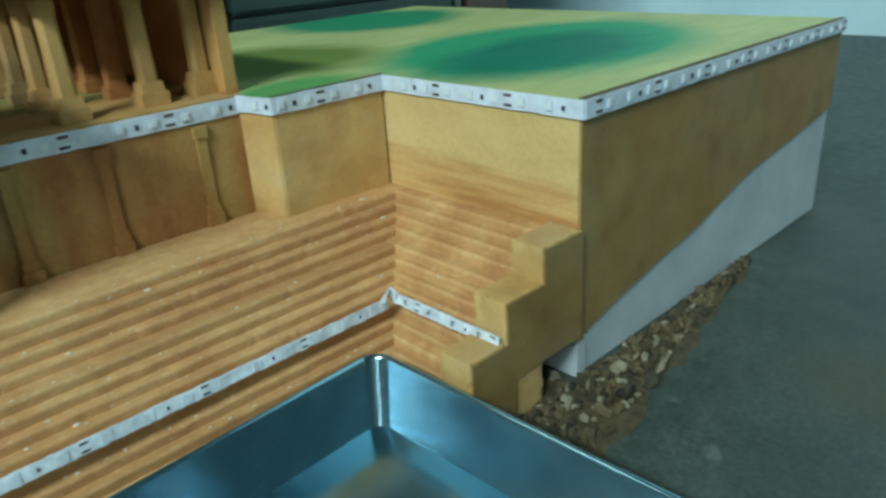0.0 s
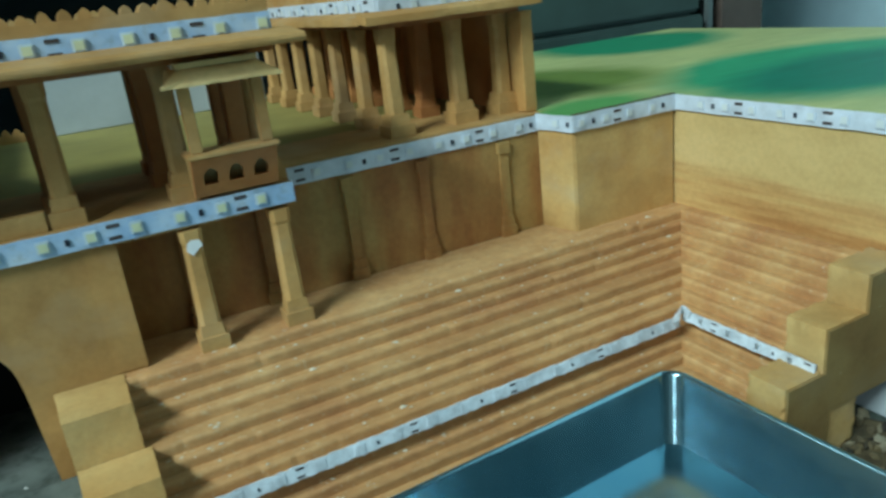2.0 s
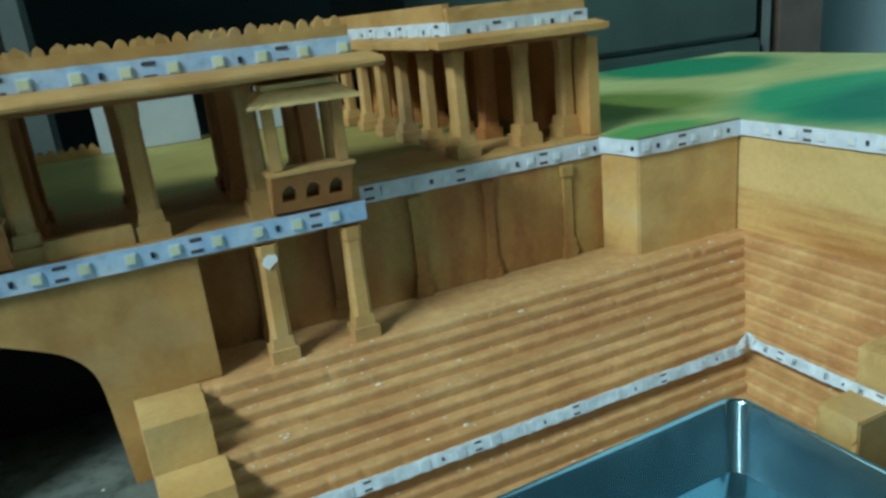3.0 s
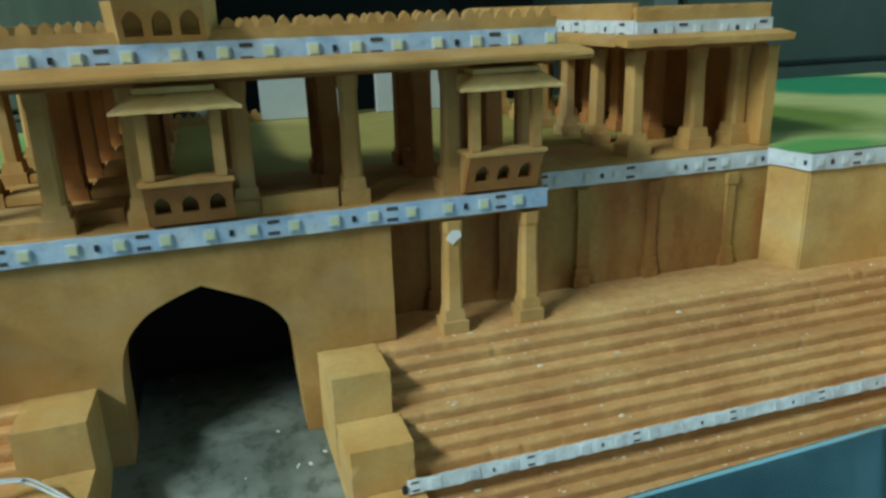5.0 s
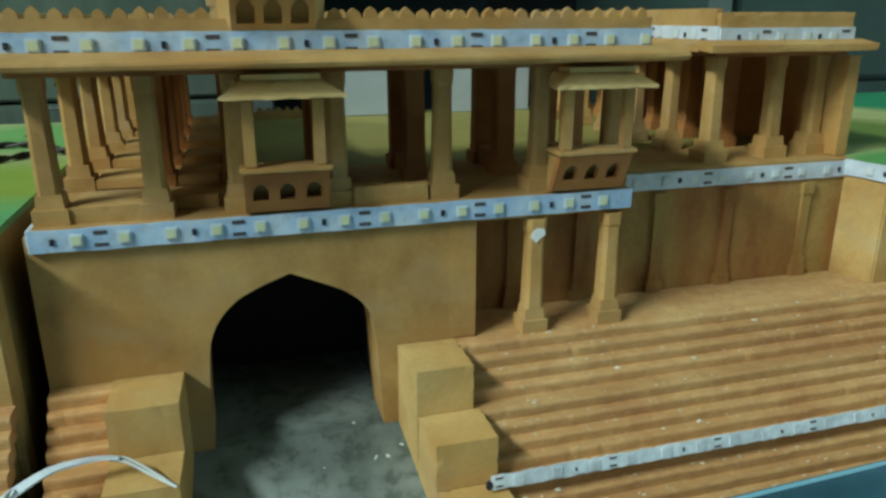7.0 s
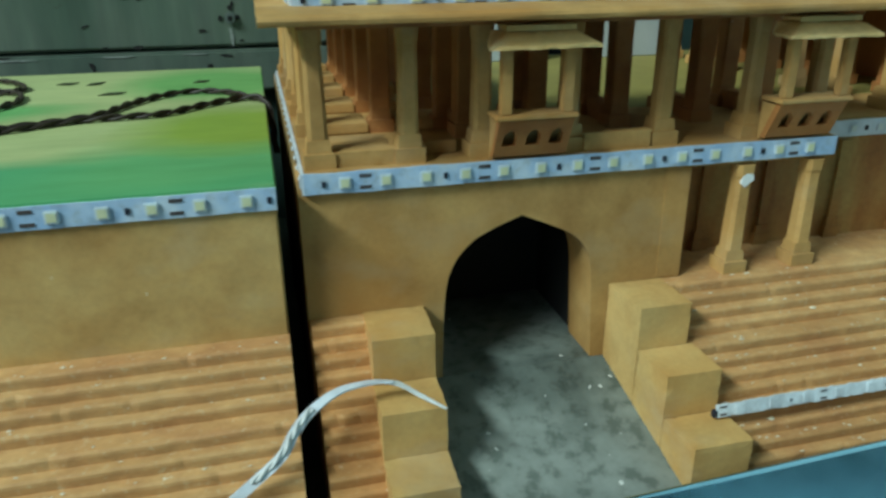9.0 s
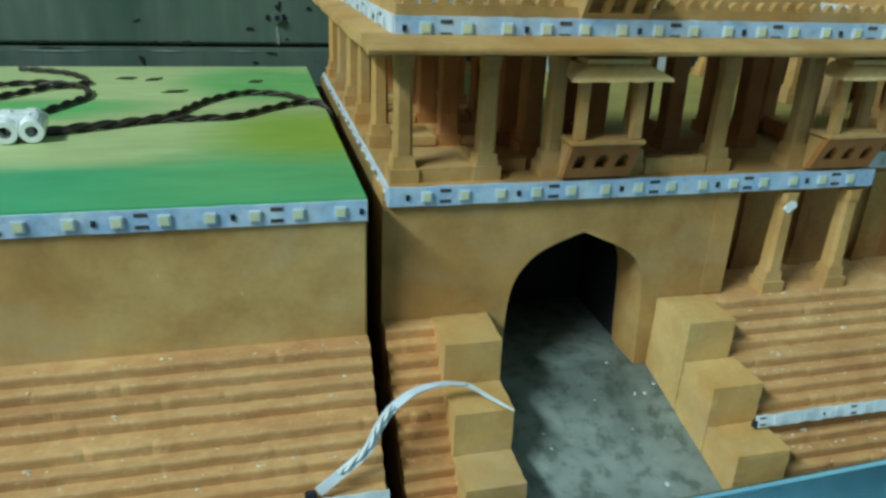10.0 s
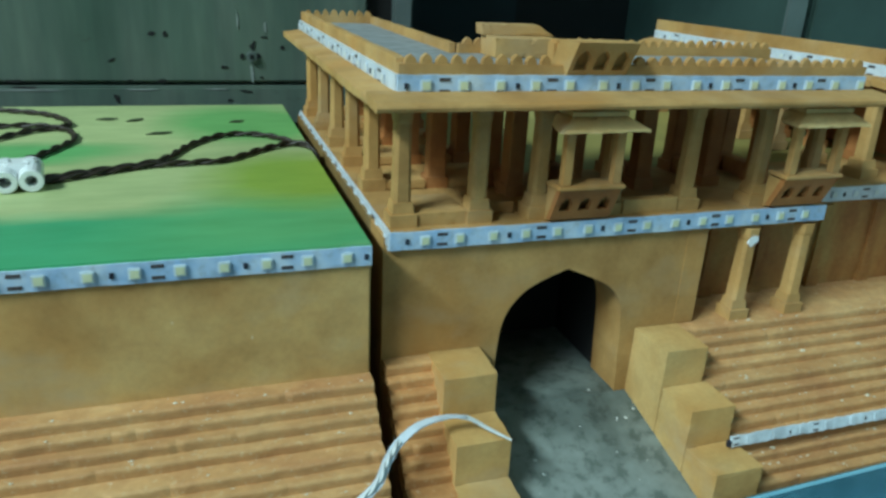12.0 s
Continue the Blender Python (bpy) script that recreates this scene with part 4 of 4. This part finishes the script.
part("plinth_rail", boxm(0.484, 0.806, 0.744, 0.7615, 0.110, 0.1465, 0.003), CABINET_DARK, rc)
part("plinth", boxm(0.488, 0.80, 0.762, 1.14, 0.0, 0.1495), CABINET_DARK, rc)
structure("metal_strip", boxm(0.4450, 0.4720, 0.748, 0.753, 0.0, 1.75, 0.001), PALE_EDGE, "pale metal edge strip")
structure("metal_strip", boxm(0.8160, 0.8260, 0.748, 0.755, 0.0, 1.75, 0.001), PALE_EDGE, "pale metal edge strip")
# same near-black fill where the gap before the door post is dark
structure("cabinet_upright", boxm(0.8262, 0.8448, 0.770, 0.850, 0.0, 2.0), DARK, "near-black fill for the dark gap beside the cabinet")
structure("door_post", boxm(0.845, 0.922, 0.750, 0.850, 0.0, 2.1), POST, "dark brown painted door post")
# boards added before the back wall; their colour is the recess's darkness
structure("backdrop_recess", boxm(0.5502, 1.61, 1.76, 1.78, 0.0, 2.1), DARK, "black board added as the darkness between the cabinets")
structure("recess_board", boxm(-0.60, 0.55, 1.755, 1.785, 0.0, 2.1), RECESS_TEAL, "dark teal board added as dim depth between the cabinets")

# ---- LED tape ----
PHOS = mesh_of("phosphor", boxm(-0.0016, 0.0016, -0.0002, 0.0, -0.0016, 0.0016), LED_PHOS)
PHOS_DUSTY = mesh_of("phosphor", boxm(-0.0012, 0.0012, 0.0008, 0.0012, -0.0014, 0.0014), LED_DUSTY)
CHIP_DUSTY = mesh_of("led_chip", boxm(-0.0023, 0.0023, -0.0004, 0.0, -0.0019, 0.0019), TAPE_DUSTY)
CHIP = mesh_of("led_chip", boxm(-0.0025, 0.0025, -0.0012, 0.0, -0.0025, 0.0025, 0.0004), LED_BODY)
CHIP_PALE = mesh_of("led_chip", boxm(-0.0024, 0.0024, -0.0008, 0.0, -0.0024, 0.0024, 0.0003), TAPE_PALE)
PHOSM_PALE = mesh_of("phosphor", boxm(-0.0016, 0.0016, -0.0002, 0.0, -0.0016, 0.0016), PHOS_PALE)
PADM = mesh_of("solder_pad", boxm(-0.0024, 0.0024, -0.0003, 0.0, -0.0007, 0.0007), COPPER_PAD)
PAD_SMALL = mesh_of("solder_pad", boxm(-0.0016, 0.0016, -0.0003, 0.0, -0.0004, 0.0004), COPPER_PAD)
RES_SMALL = mesh_of("resistor", boxm(-0.0004, 0.0004, -0.0004, 0.0, -0.0007, 0.0007), RESISTOR)
RESM = mesh_of("resistor", boxm(-0.0008, 0.0008, -0.0006, 0.0, -0.0012, 0.0012), RESISTOR)


def uneven_strip(length, h, seed):
    """A flat strip whose long edges are frayed with dried glue and dust."""
    rng = random.Random(seed)
    bm = bmesh.new()
    n = max(4, int(length / 0.0024))
    rows = []
    for i in range(n + 1):
        a, b = h / 2 * rng.uniform(0.86, 1.06), h / 2 * rng.uniform(0.86, 1.06)
        d = rng.uniform(-0.00015, 0.0)
        rows.append([bm.verts.new((length * i / n, y, z)) for y, z in ((-0.0009 + d, -a), (-0.0009 + d, b), (0.0, b), (0.0, -a))])
    for p, q in zip(rows, rows[1:]):
        for k in range(4):
            bm.faces.new((p[k], q[k], q[(k + 1) % 4], p[(k + 1) % 4]))
    bm.faces.new(rows[0]), bm.faces.new(rows[-1][::-1])
    return bm


def wavy_strip(length, h, seed):
    """A flat strip that lies on slightly uneven glue, with cut and lifted edges."""
    rng = random.Random(seed)
    waves = [(rng.uniform(60, 380), rng.uniform(0, 6.28)) for _ in range(4)]
    bm = bmesh.new()
    n = max(4, int(length / 0.004))
    rows = []
    for i in range(n + 1):
        x = length * i / n
        w = sum(math.sin(f * x + q) for f, q in waves) / 4
        v = sum(math.cos(f * 1.3 * x + q) for f, q in waves) / 4
        a, b = -h / 2 + 0.00022 * w, h / 2 + 0.00022 * v
        rows.append([bm.verts.new((x, y, z)) for y, z in ((-0.0009 - 0.00012 * v, a), (-0.0009 + 0.00010 * w, b), (0.0004, b), (0.0004, a))])
    for p, q in zip(rows, rows[1:]):
        for k in range(4):
            bm.faces.new((p[k], q[k], q[(k + 1) % 4], p[(k + 1) % 4]))
    bm.faces.new(rows[0]), bm.faces.new(rows[-1][::-1])
    return bm


def led_tape(start, turn, length, z, pad0, h=0.0086, tilt=0.0, dusty=False, pale=False, label="white LED tape, unlit, with yellow chips and dark solder pads"):
    """Tape along local x from start, facing local -y; pad0 is the distance of the first pair of solder pads."""
    t = thing("led_tape", label, "led strip", "LED tapes on the model")
    t.matrix_basis = pose(start[0], start[1], z, tilt, 0, turn)
    part("tape", uneven_strip(length, h, int(length * 1e4)) if dusty else wavy_strip(length, h, int(length * 1e4)), TAPE_DUSTY if dusty else TAPE_PALE if pale else TAPE, t)
    k = pad0 % 0.05
    while k > 0:
        k -= 0.05
    while k < length:
        if 0.002 < k < length - 0.002:
            for s in (-1, 1):
                shared("solder_pad", PAD_SMALL if dusty else PADM, t, (k, -0.0009, s * h * 0.28))
        for d in (0.00833, 0.025, 0.04167):
            if 0.003 < k + d < length - 0.003:
                c = shared("led_chip", CHIP_DUSTY if dusty else CHIP_PALE if pale else CHIP, t, (k + d, -0.0009, 0))
                shared("phosphor", PHOS_DUSTY if dusty else PHOSM_PALE if pale else PHOS, c, (0, -0.0008 if pale else -0.0012, 0))
        if 0.002 < k + 0.0333 < length - 0.002:
            shared("resistor", RES_SMALL if dusty else RESM, t, (k + 0.0333, -0.0009, -0.0002))
        k += 0.05
    return t


ZL = DECK - 0.0044
ZU = ROOF - 0.0046
led_tape((-0.1240, 0.3411), 0, 0.2475, ZL, 0.0245)
led_tape((-0.1240, 0.6320), -90, 0.2910, ZL, 0.012, pale=True, label="white LED tape, unlit, with pale chips and dark solder pads")
led_tape((0.1240, 0.3722), 0, 0.1500, ZL - 0.001, 0.012, pale=True, label="white LED tape, unlit, with pale chips and dark solder pads")
led_tape((0.2738, 0.3722), -77.8, 0.0261, ZL, 0.04, pale=True, label="white LED tape, unlit, with pale chips and dark solder pads")
led_tape((0.2788, 0.3467), 0, 0.0735, ZL, 0.030, pale=True, label="white LED tape, unlit, with pale chips and dark solder pads")
led_tape((0.3528, 0.3460), -90, 0.1380, ZL, 0.044, pale=True, label="white LED tape, unlit, with pale chips and dark solder pads")
led_tape((0.3532, 0.2083), 0, 0.3120, ZL, 0.0098, pale=True, label="white LED tape, unlit, with pale chips and dark solder pads")
led_tape((-0.4950, XF - 0.0007), 0, 0.3598, ZL - 0.0006, 0.024)
led_tape((-0.1230, 0.3390), 0, 0.2490, ZU, 0.0204)
led_tape((-0.1229, 0.6290), -90, 0.2900, ZU, 0.012, pale=True, label="white LED tape, unlit, with pale chips and dark solder pads")
led_tape((RX0, RY - 0.0003), 0, 0.0835, ZU - 0.0008, 0.0274, pale=True, label="white LED tape, unlit, with pale chips and dark solder pads")
led_tape((RX0 - 0.0002, 0.6270), -90, 0.2440, ZU, 0.033, pale=True, label="white LED tape, unlit, with pale chips and dark solder pads")
led_tape((0.0375, 0.2845), 0, 0.2545, 0.0436, 0.003, h=0.0058, tilt=-14, dusty=True)
corner_tape = led_tape((0.2952, 0.2838), -90, 0.0735, 0.0470, 0.02, h=0.0058, tilt=-14, dusty=True)

# ---- wires and loose things ----


def smooth_path(pts, n=10):
    out = []
    pts = [Vector(q) for q in pts]
    ext = [pts[0] * 2 - pts[1], *pts, pts[-1] * 2 - pts[-2]]
    for a, b, c, d in zip(ext, ext[1:], ext[2:], ext[3:]):
        for k in range(n):
            t = k / n
            out.append(0.5 * ((2 * b) + (c - a) * t + (2 * a - 5 * b + 4 * c - d) * t * t + (3 * b - a - 3 * c + d) * t ** 3))
    return out + [pts[-1]]


def twisted_pair(parent, pts, mat, radius=0.00105, pitch=0.026, names="wire"):
    way = smooth_path(pts, 14)
    for phase in (0.0, math.pi):
        line, run = [], 0.0
        for i, q in enumerate(way):
            t = (way[min(i + 1, len(way) - 1)] - way[max(i - 1, 0)]).normalized()
            run += (q - way[i - 1]).length if i else 0.0
            side = t.cross(Vector((0, 0, 1))).normalized()
            up = side.cross(t)
            a = phase + 2 * math.pi * run / pitch
            line.append(q + (side * math.cos(a) + up * math.sin(a)) * radius * 0.95)
        tube(names, line, radius, mat, parent, "", 2)


wz = DECK + 0.0021
wires = thing("twisted_wire", "dark brown twisted lamp wire lying on the green board", "wire", "twisted wires")
twisted_pair(wires, [(-0.2830, 0.4440, wz), (-0.262, 0.4560, wz), (-0.240, 0.4660, wz), (-0.2225, 0.4800, wz), (-0.207, 0.516, wz), (-0.186, 0.541, wz),
                     (-0.163, 0.538, wz), (-0.146, 0.516, wz), (-0.1335, 0.497, wz - 0.004), (-0.1310, 0.490, wz - 0.03)], WIRE_BROWN)
wires = thing("twisted_wire", "dark brown twisted lamp wire lying on the green board", "wire", "twisted wires")
twisted_pair(wires, [(-0.2800, 0.4410, wz), (-0.258, 0.4520, wz), (-0.232, 0.4660, wz), (-0.207, 0.4700, wz), (-0.188, 0.4740, wz), (-0.167, 0.4960, wz),
                     (-0.148, 0.5100, wz), (-0.1350, 0.501, wz - 0.002), (-0.1315, 0.496, wz - 0.03)], WIRE_BROWN)
wires = thing("twisted_wire", "dark brown twisted wire looped loosely on the green board", "wire", "twisted wires")
twisted_pair(wires, [(-0.300, 0.4560, wz), (-0.296, 0.480, wz), (-0.2850, 0.5080, wz), (-0.2765, 0.5360, wz), (-0.2830, 0.5630, wz), (-0.3020, 0.5800, wz),
                     (-0.325, 0.5800, wz), (-0.350, 0.5650, wz), (-0.372, 0.5400, wz)], WIRE_BROWN)
wires = thing("twisted_wire", "dark brown twisted wire looped loosely on the green board", "wire", "twisted wires")
twisted_pair(wires, [(-0.345, 0.5000, wz), (-0.325, 0.5350, wz), (-0.305, 0.5640, wz), (-0.2880, 0.5740, wz), (-0.2860, 0.5900, wz), (-0.3050, 0.6200, wz), (-0.340, 0.640, wz)], WIRE_BROWN)

for k, (x, y, w, turn) in enumerate(((-0.2274, 0.5550, 0.0085, 8), (-0.2450, 0.6000, 0.0065, 25), (-0.2635, 0.6050, 0.0075, -6), (-0.1760, 0.5900, 0.0055, 5))):
    lf = bmesh.new()
    row = [(-w, -0.0004, 0.0005), (-w * 0.4, -0.0022, 0.0012), (w * 0.3, -0.0024, 0.0008), (w, 0.0, 0.0016), (w * 0.4, 0.0020, 0.0010), (-w * 0.3, 0.0022, 0.0014)]
    up = [lf.verts.new(q) for q in row]
    dn = [lf.verts.new((a, b, c - 0.0005)) for a, b, c in row]
    lf.faces.new(up), lf.faces.new(dn[::-1])
    for i in range(6):
        lf.faces.new((up[i], dn[i], dn[(i + 1) % 6], up[(i + 1) % 6]))
    fl = tagged(part("paint_flake", lf, LEAF), "thin dark flake lying on the green board", "debris", "flakes on the green board")
    fl.matrix_basis = pose(x, y, DECK, 0, 0, turn)

con = thing("terminal_block", "white porcelain two-way wire connector on the green board", "connector", "", (-0.2885, 0.4420, DECK + 0.0058))
con.rotation_euler = (0, 0, radians(9))


def ring_tube(r, hole, y0, y1):
    bm = bmesh.new()
    loops = []
    for rad, y in ((hole * 0.9, y1 - 0.004), (hole, y0), (r * 0.92, y0), (r, y0 + 0.0008), (r, y1 - 0.0008), (r * 0.9, y1)):
        loops.append([bm.verts.new((rad * math.cos(2 * math.pi * k / 18), y, rad * math.sin(2 * math.pi * k / 18))) for k in range(18)])
    for a, b in zip(loops, loops[1:]):
        for i in range(18):
            bm.faces.new((a[i], b[i], b[(i + 1) % 18], a[(i + 1) % 18]))
    bm.faces.new(loops[-1])
    return bm


for x in (-0.0056, 0.0056):
    part("socket", moved(ring_tube(0.0057, 0.0028, -0.0145, 0.0145), x, 0, 0), PORCELAIN, con)
    part("hole", moved(boxm(-0.0020, 0.0020, 0.0088, 0.0094, -0.0020, 0.0020), x, 0, 0), DARK, con, "dark screw hole")
part("bridge", boxm(-0.0060, 0.0060, -0.0060, 0.0090, -0.0045, 0.0064, 0.001), PORCELAIN, con)
for x in (-0.0056, 0.0056):
    part("screw_collar", moved(boxm(-0.0030, 0.0030, -0.0028, 0.0028, 0.0040, 0.0078, 0.0010), x, 0.0020, 0), PORCELAIN, con)


def ribbon(name, pts, width, twist, mat, parent):
    way = smooth_path(pts, 8)
    bm = bmesh.new()
    rows = []
    for i, q in enumerate(way):
        t = (way[min(i + 1, len(way) - 1)] - way[max(i - 1, 0)]).normalized()
        side = t.cross(Vector((0, 0, 1))).normalized()
        up = side.cross(t)
        a = twist[0] + (twist[1] - twist[0]) * i / (len(way) - 1)
        d = side * math.cos(a) + up * math.sin(a)
        n = t.cross(d) * 0.0004
        rows.append([bm.verts.new(q + d * k * width / 2 + n * m) for k, m in ((-1, -1), (1, -1), (1, 1), (-1, 1))])
    for a, b in zip(rows, rows[1:]):
        for k in range(4):
            bm.faces.new((a[k], a[(k + 1) % 4], b[(k + 1) % 4], b[k]))
    bm.faces.new(rows[0]), bm.faces.new(rows[-1][::-1])
    return part(name, bm, mat, parent)


CABLE_R, CABLE_TOP, CABLE_SLOT, CABLE_LOW = (-0.0785, 0.2920, 0.0600), (-0.1060, 0.3040, 0.0690), (-0.1300, 0.2950, 0.0660), (-0.1425, 0.2815, 0.0575)
loose = thing("loose_led_lead", "loose white LED tape end with twisted leads arching over a gap", "wire")
ribbon("tape_end", [(-0.1620, 0.2772, 0.0440), (-0.1530, 0.2790, 0.0500), CABLE_LOW, (-0.1370, 0.2880, 0.0625), CABLE_SLOT, (-0.1190, 0.3010, 0.0690), CABLE_TOP, (-0.0975, 0.3030, 0.0686)], 0.0040, (1.9, 3.6), TAPE_PALE, loose)
for k in (-1, 1):
    tube("lead", smooth_path([(-0.1010, 0.3035 + 0.0008 * k, 0.0688), (-0.0950, 0.3025 + 0.0012 * k, 0.0672), (-0.0870, 0.2985 + 0.0010 * k, 0.0630), CABLE_R]), 0.00055, WIRE_WHITE, loose)
twisted_pair(loose, [(-0.1300, 0.2947, 0.0672), (-0.1370, 0.2876, 0.0634), (-0.1430, 0.2810, 0.0582), (-0.1535, 0.2784, 0.0505)], WIRE_WHITE, 0.0007, 0.012, "lead")
led_tape((-0.3000, 0.2705), 0, 0.1645, 0.0430, 0.02, h=0.0064, tilt=-14, dusty=True)
part("lead_end", boxm(-0.1672, -0.1625, 0.2750, 0.2785, 0.0412, 0.0448, 0.0006), RESISTOR, loose, "black heat-shrink end")
part("wire_end", boxm(0.0352, 0.0374, 0.2825, 0.2850, 0.0412, 0.0450, 0.0006), RESISTOR, thing("tape_end_wire", "short black cut wire end at the tape", "wire"))

ribbon("tape_fold", [(0.0046, -0.0100, -0.0020), (0.0016, -0.0064, 0.0012), (-0.0004, -0.0030, 0.0022), (0.0010, -0.0014, 0.0024), (0.0050, -0.0016, 0.0008)], 0.0046, (0.9, 1.5), TAPE_DUSTY, corner_tape)

# ---- rubble beside the base ----


def build_chips(nt, p):
    g = nt.nodes.new("ShaderNodeNewGeometry")
    c = ramp(nt, g.outputs["Random Per Island"], [(0.0, (0.016, 0.014, 0.008)), (0.35, (0.055, 0.042, 0.018)), (0.8, (0.110, 0.082, 0.034)), (1.0, (0.27, 0.24, 0.16))])
    nt.links.new(mix(nt, 0.6, c, ramp(nt, noise_tex(nt, 300, 2), [(0.3, (0.6, 0.6, 0.6)), (0.7, (1.1, 1.1, 1.1))]), "MULTIPLY"), p.inputs["Base Color"])


CHIPS = material("mixed_stone_chips", build_chips, 0.8)
DIRT = plain("damp_brown_dirt", (0.066, 0.050, 0.022), 0.9, 0, 160, 0.5, 0.5)
bm = bmesh.new()
rng = random.Random(4)
for k in range(420):
    t = rng.random() ** 1.5
    x = 0.300 + 0.24 * t
    wide = 0.036 * (1 - t ** 1.2) + 0.002
    y = 0.2080 - wide * rng.random() + (0.03 if x < 0.345 and rng.random() < 0.4 else 0)
    r = rng.uniform(0.0014, 0.0034) * (1.5 if rng.random() < 0.12 else 1)
    verts = bmesh.ops.create_icosphere(bm, subdivisions=1, radius=r)["verts"]
    turn = Euler((rng.uniform(0, 3), rng.uniform(0, 3), rng.uniform(0, 3))).to_matrix()
    for v in verts:
        q = v.co * rng.uniform(0.75, 1.15)
        q = turn @ Vector((q.x * 1.5, q.y, q.z * 0.55))
        v.co = (x + q.x, y + q.y, max(0.0002, r * 0.35 + 0.0006 + q.z))
tagged(part("stone_chips", bm, CHIPS), "scattered brown and pale stone chips on the floor", "rubble", "", "stuff")

# damp brown dirt in which the chips lie
bm = bmesh.new()
rng = random.Random(9)
grid = []
for i in range(25):
    t = i / 24
    wide = 0.041 * (1 - t ** 1.2) + 0.003
    x = 0.296 + 0.25 * t
    row = []
    for j in range(9):
        u = j / 8
        edge = rng.uniform(-0.004, 0.004) if j in (0, 8) else 0.0
        h = 0.0 if j == 0 else rng.uniform(0.0004, 0.0020) * (0.4 + 0.6 * u)
        row.append(bm.verts.new((x, 0.2080 - wide * (1 - u) + edge + (0.024 * u if x < 0.345 else 0), h + 0.0002)))
    grid.append(row)
for r, q in zip(grid, grid[1:]):
    for k in range(8):
        bm.faces.new((r[k], q[k], q[k + 1], r[k + 1]))
tagged(part("loose_dirt", bm, DIRT), "damp dark brown dirt on the floor under stone chips", "dirt", "", "stuff")

# crumbs of white plaster on the treads
bm = bmesh.new()
rng = random.Random(21)
for k in range(340):
    if rng.random() < 0.62:
        x0, x1, front, top = 0.045, 0.335, 0.3346, LEDGE
    else:
        x0, x1, front, top = -0.42, -0.140, XF - 0.0092, LEDGE + 0.0017
    edge, z = nosings(front, top)[rng.randrange(0, 12)]
    x, y = rng.uniform(x0, x1), edge + rng.uniform(0.0008, 0.0042)
    r = rng.uniform(0.0003, 0.0008) * (1.9 if rng.random() < 0.12 else 1)
    if front == 0.3346 and x > 0.345 - (0.3346 - edge) - 0.004:
        continue
    pts = [bm.verts.new((x + r * rng.uniform(0.8, 2.2) * math.cos(a), y + r * rng.uniform(0.6, 1.3) * math.sin(a), z + r * 0.15)) for a in (0.2, 1.4, 2.7, 3.8, 5.2)]
    tip = bm.verts.new((x, y, z + r * rng.uniform(0.7, 1.2)))
    for i in range(5):
        bm.faces.new((pts[i], pts[(i + 1) % 5], tip))
    bm.faces.new(pts[::-1])
tagged(part("plaster_crumbs", bm, CRUMB), "tiny off-white plaster crumbs scattered on the steps", "debris", "", "stuff")
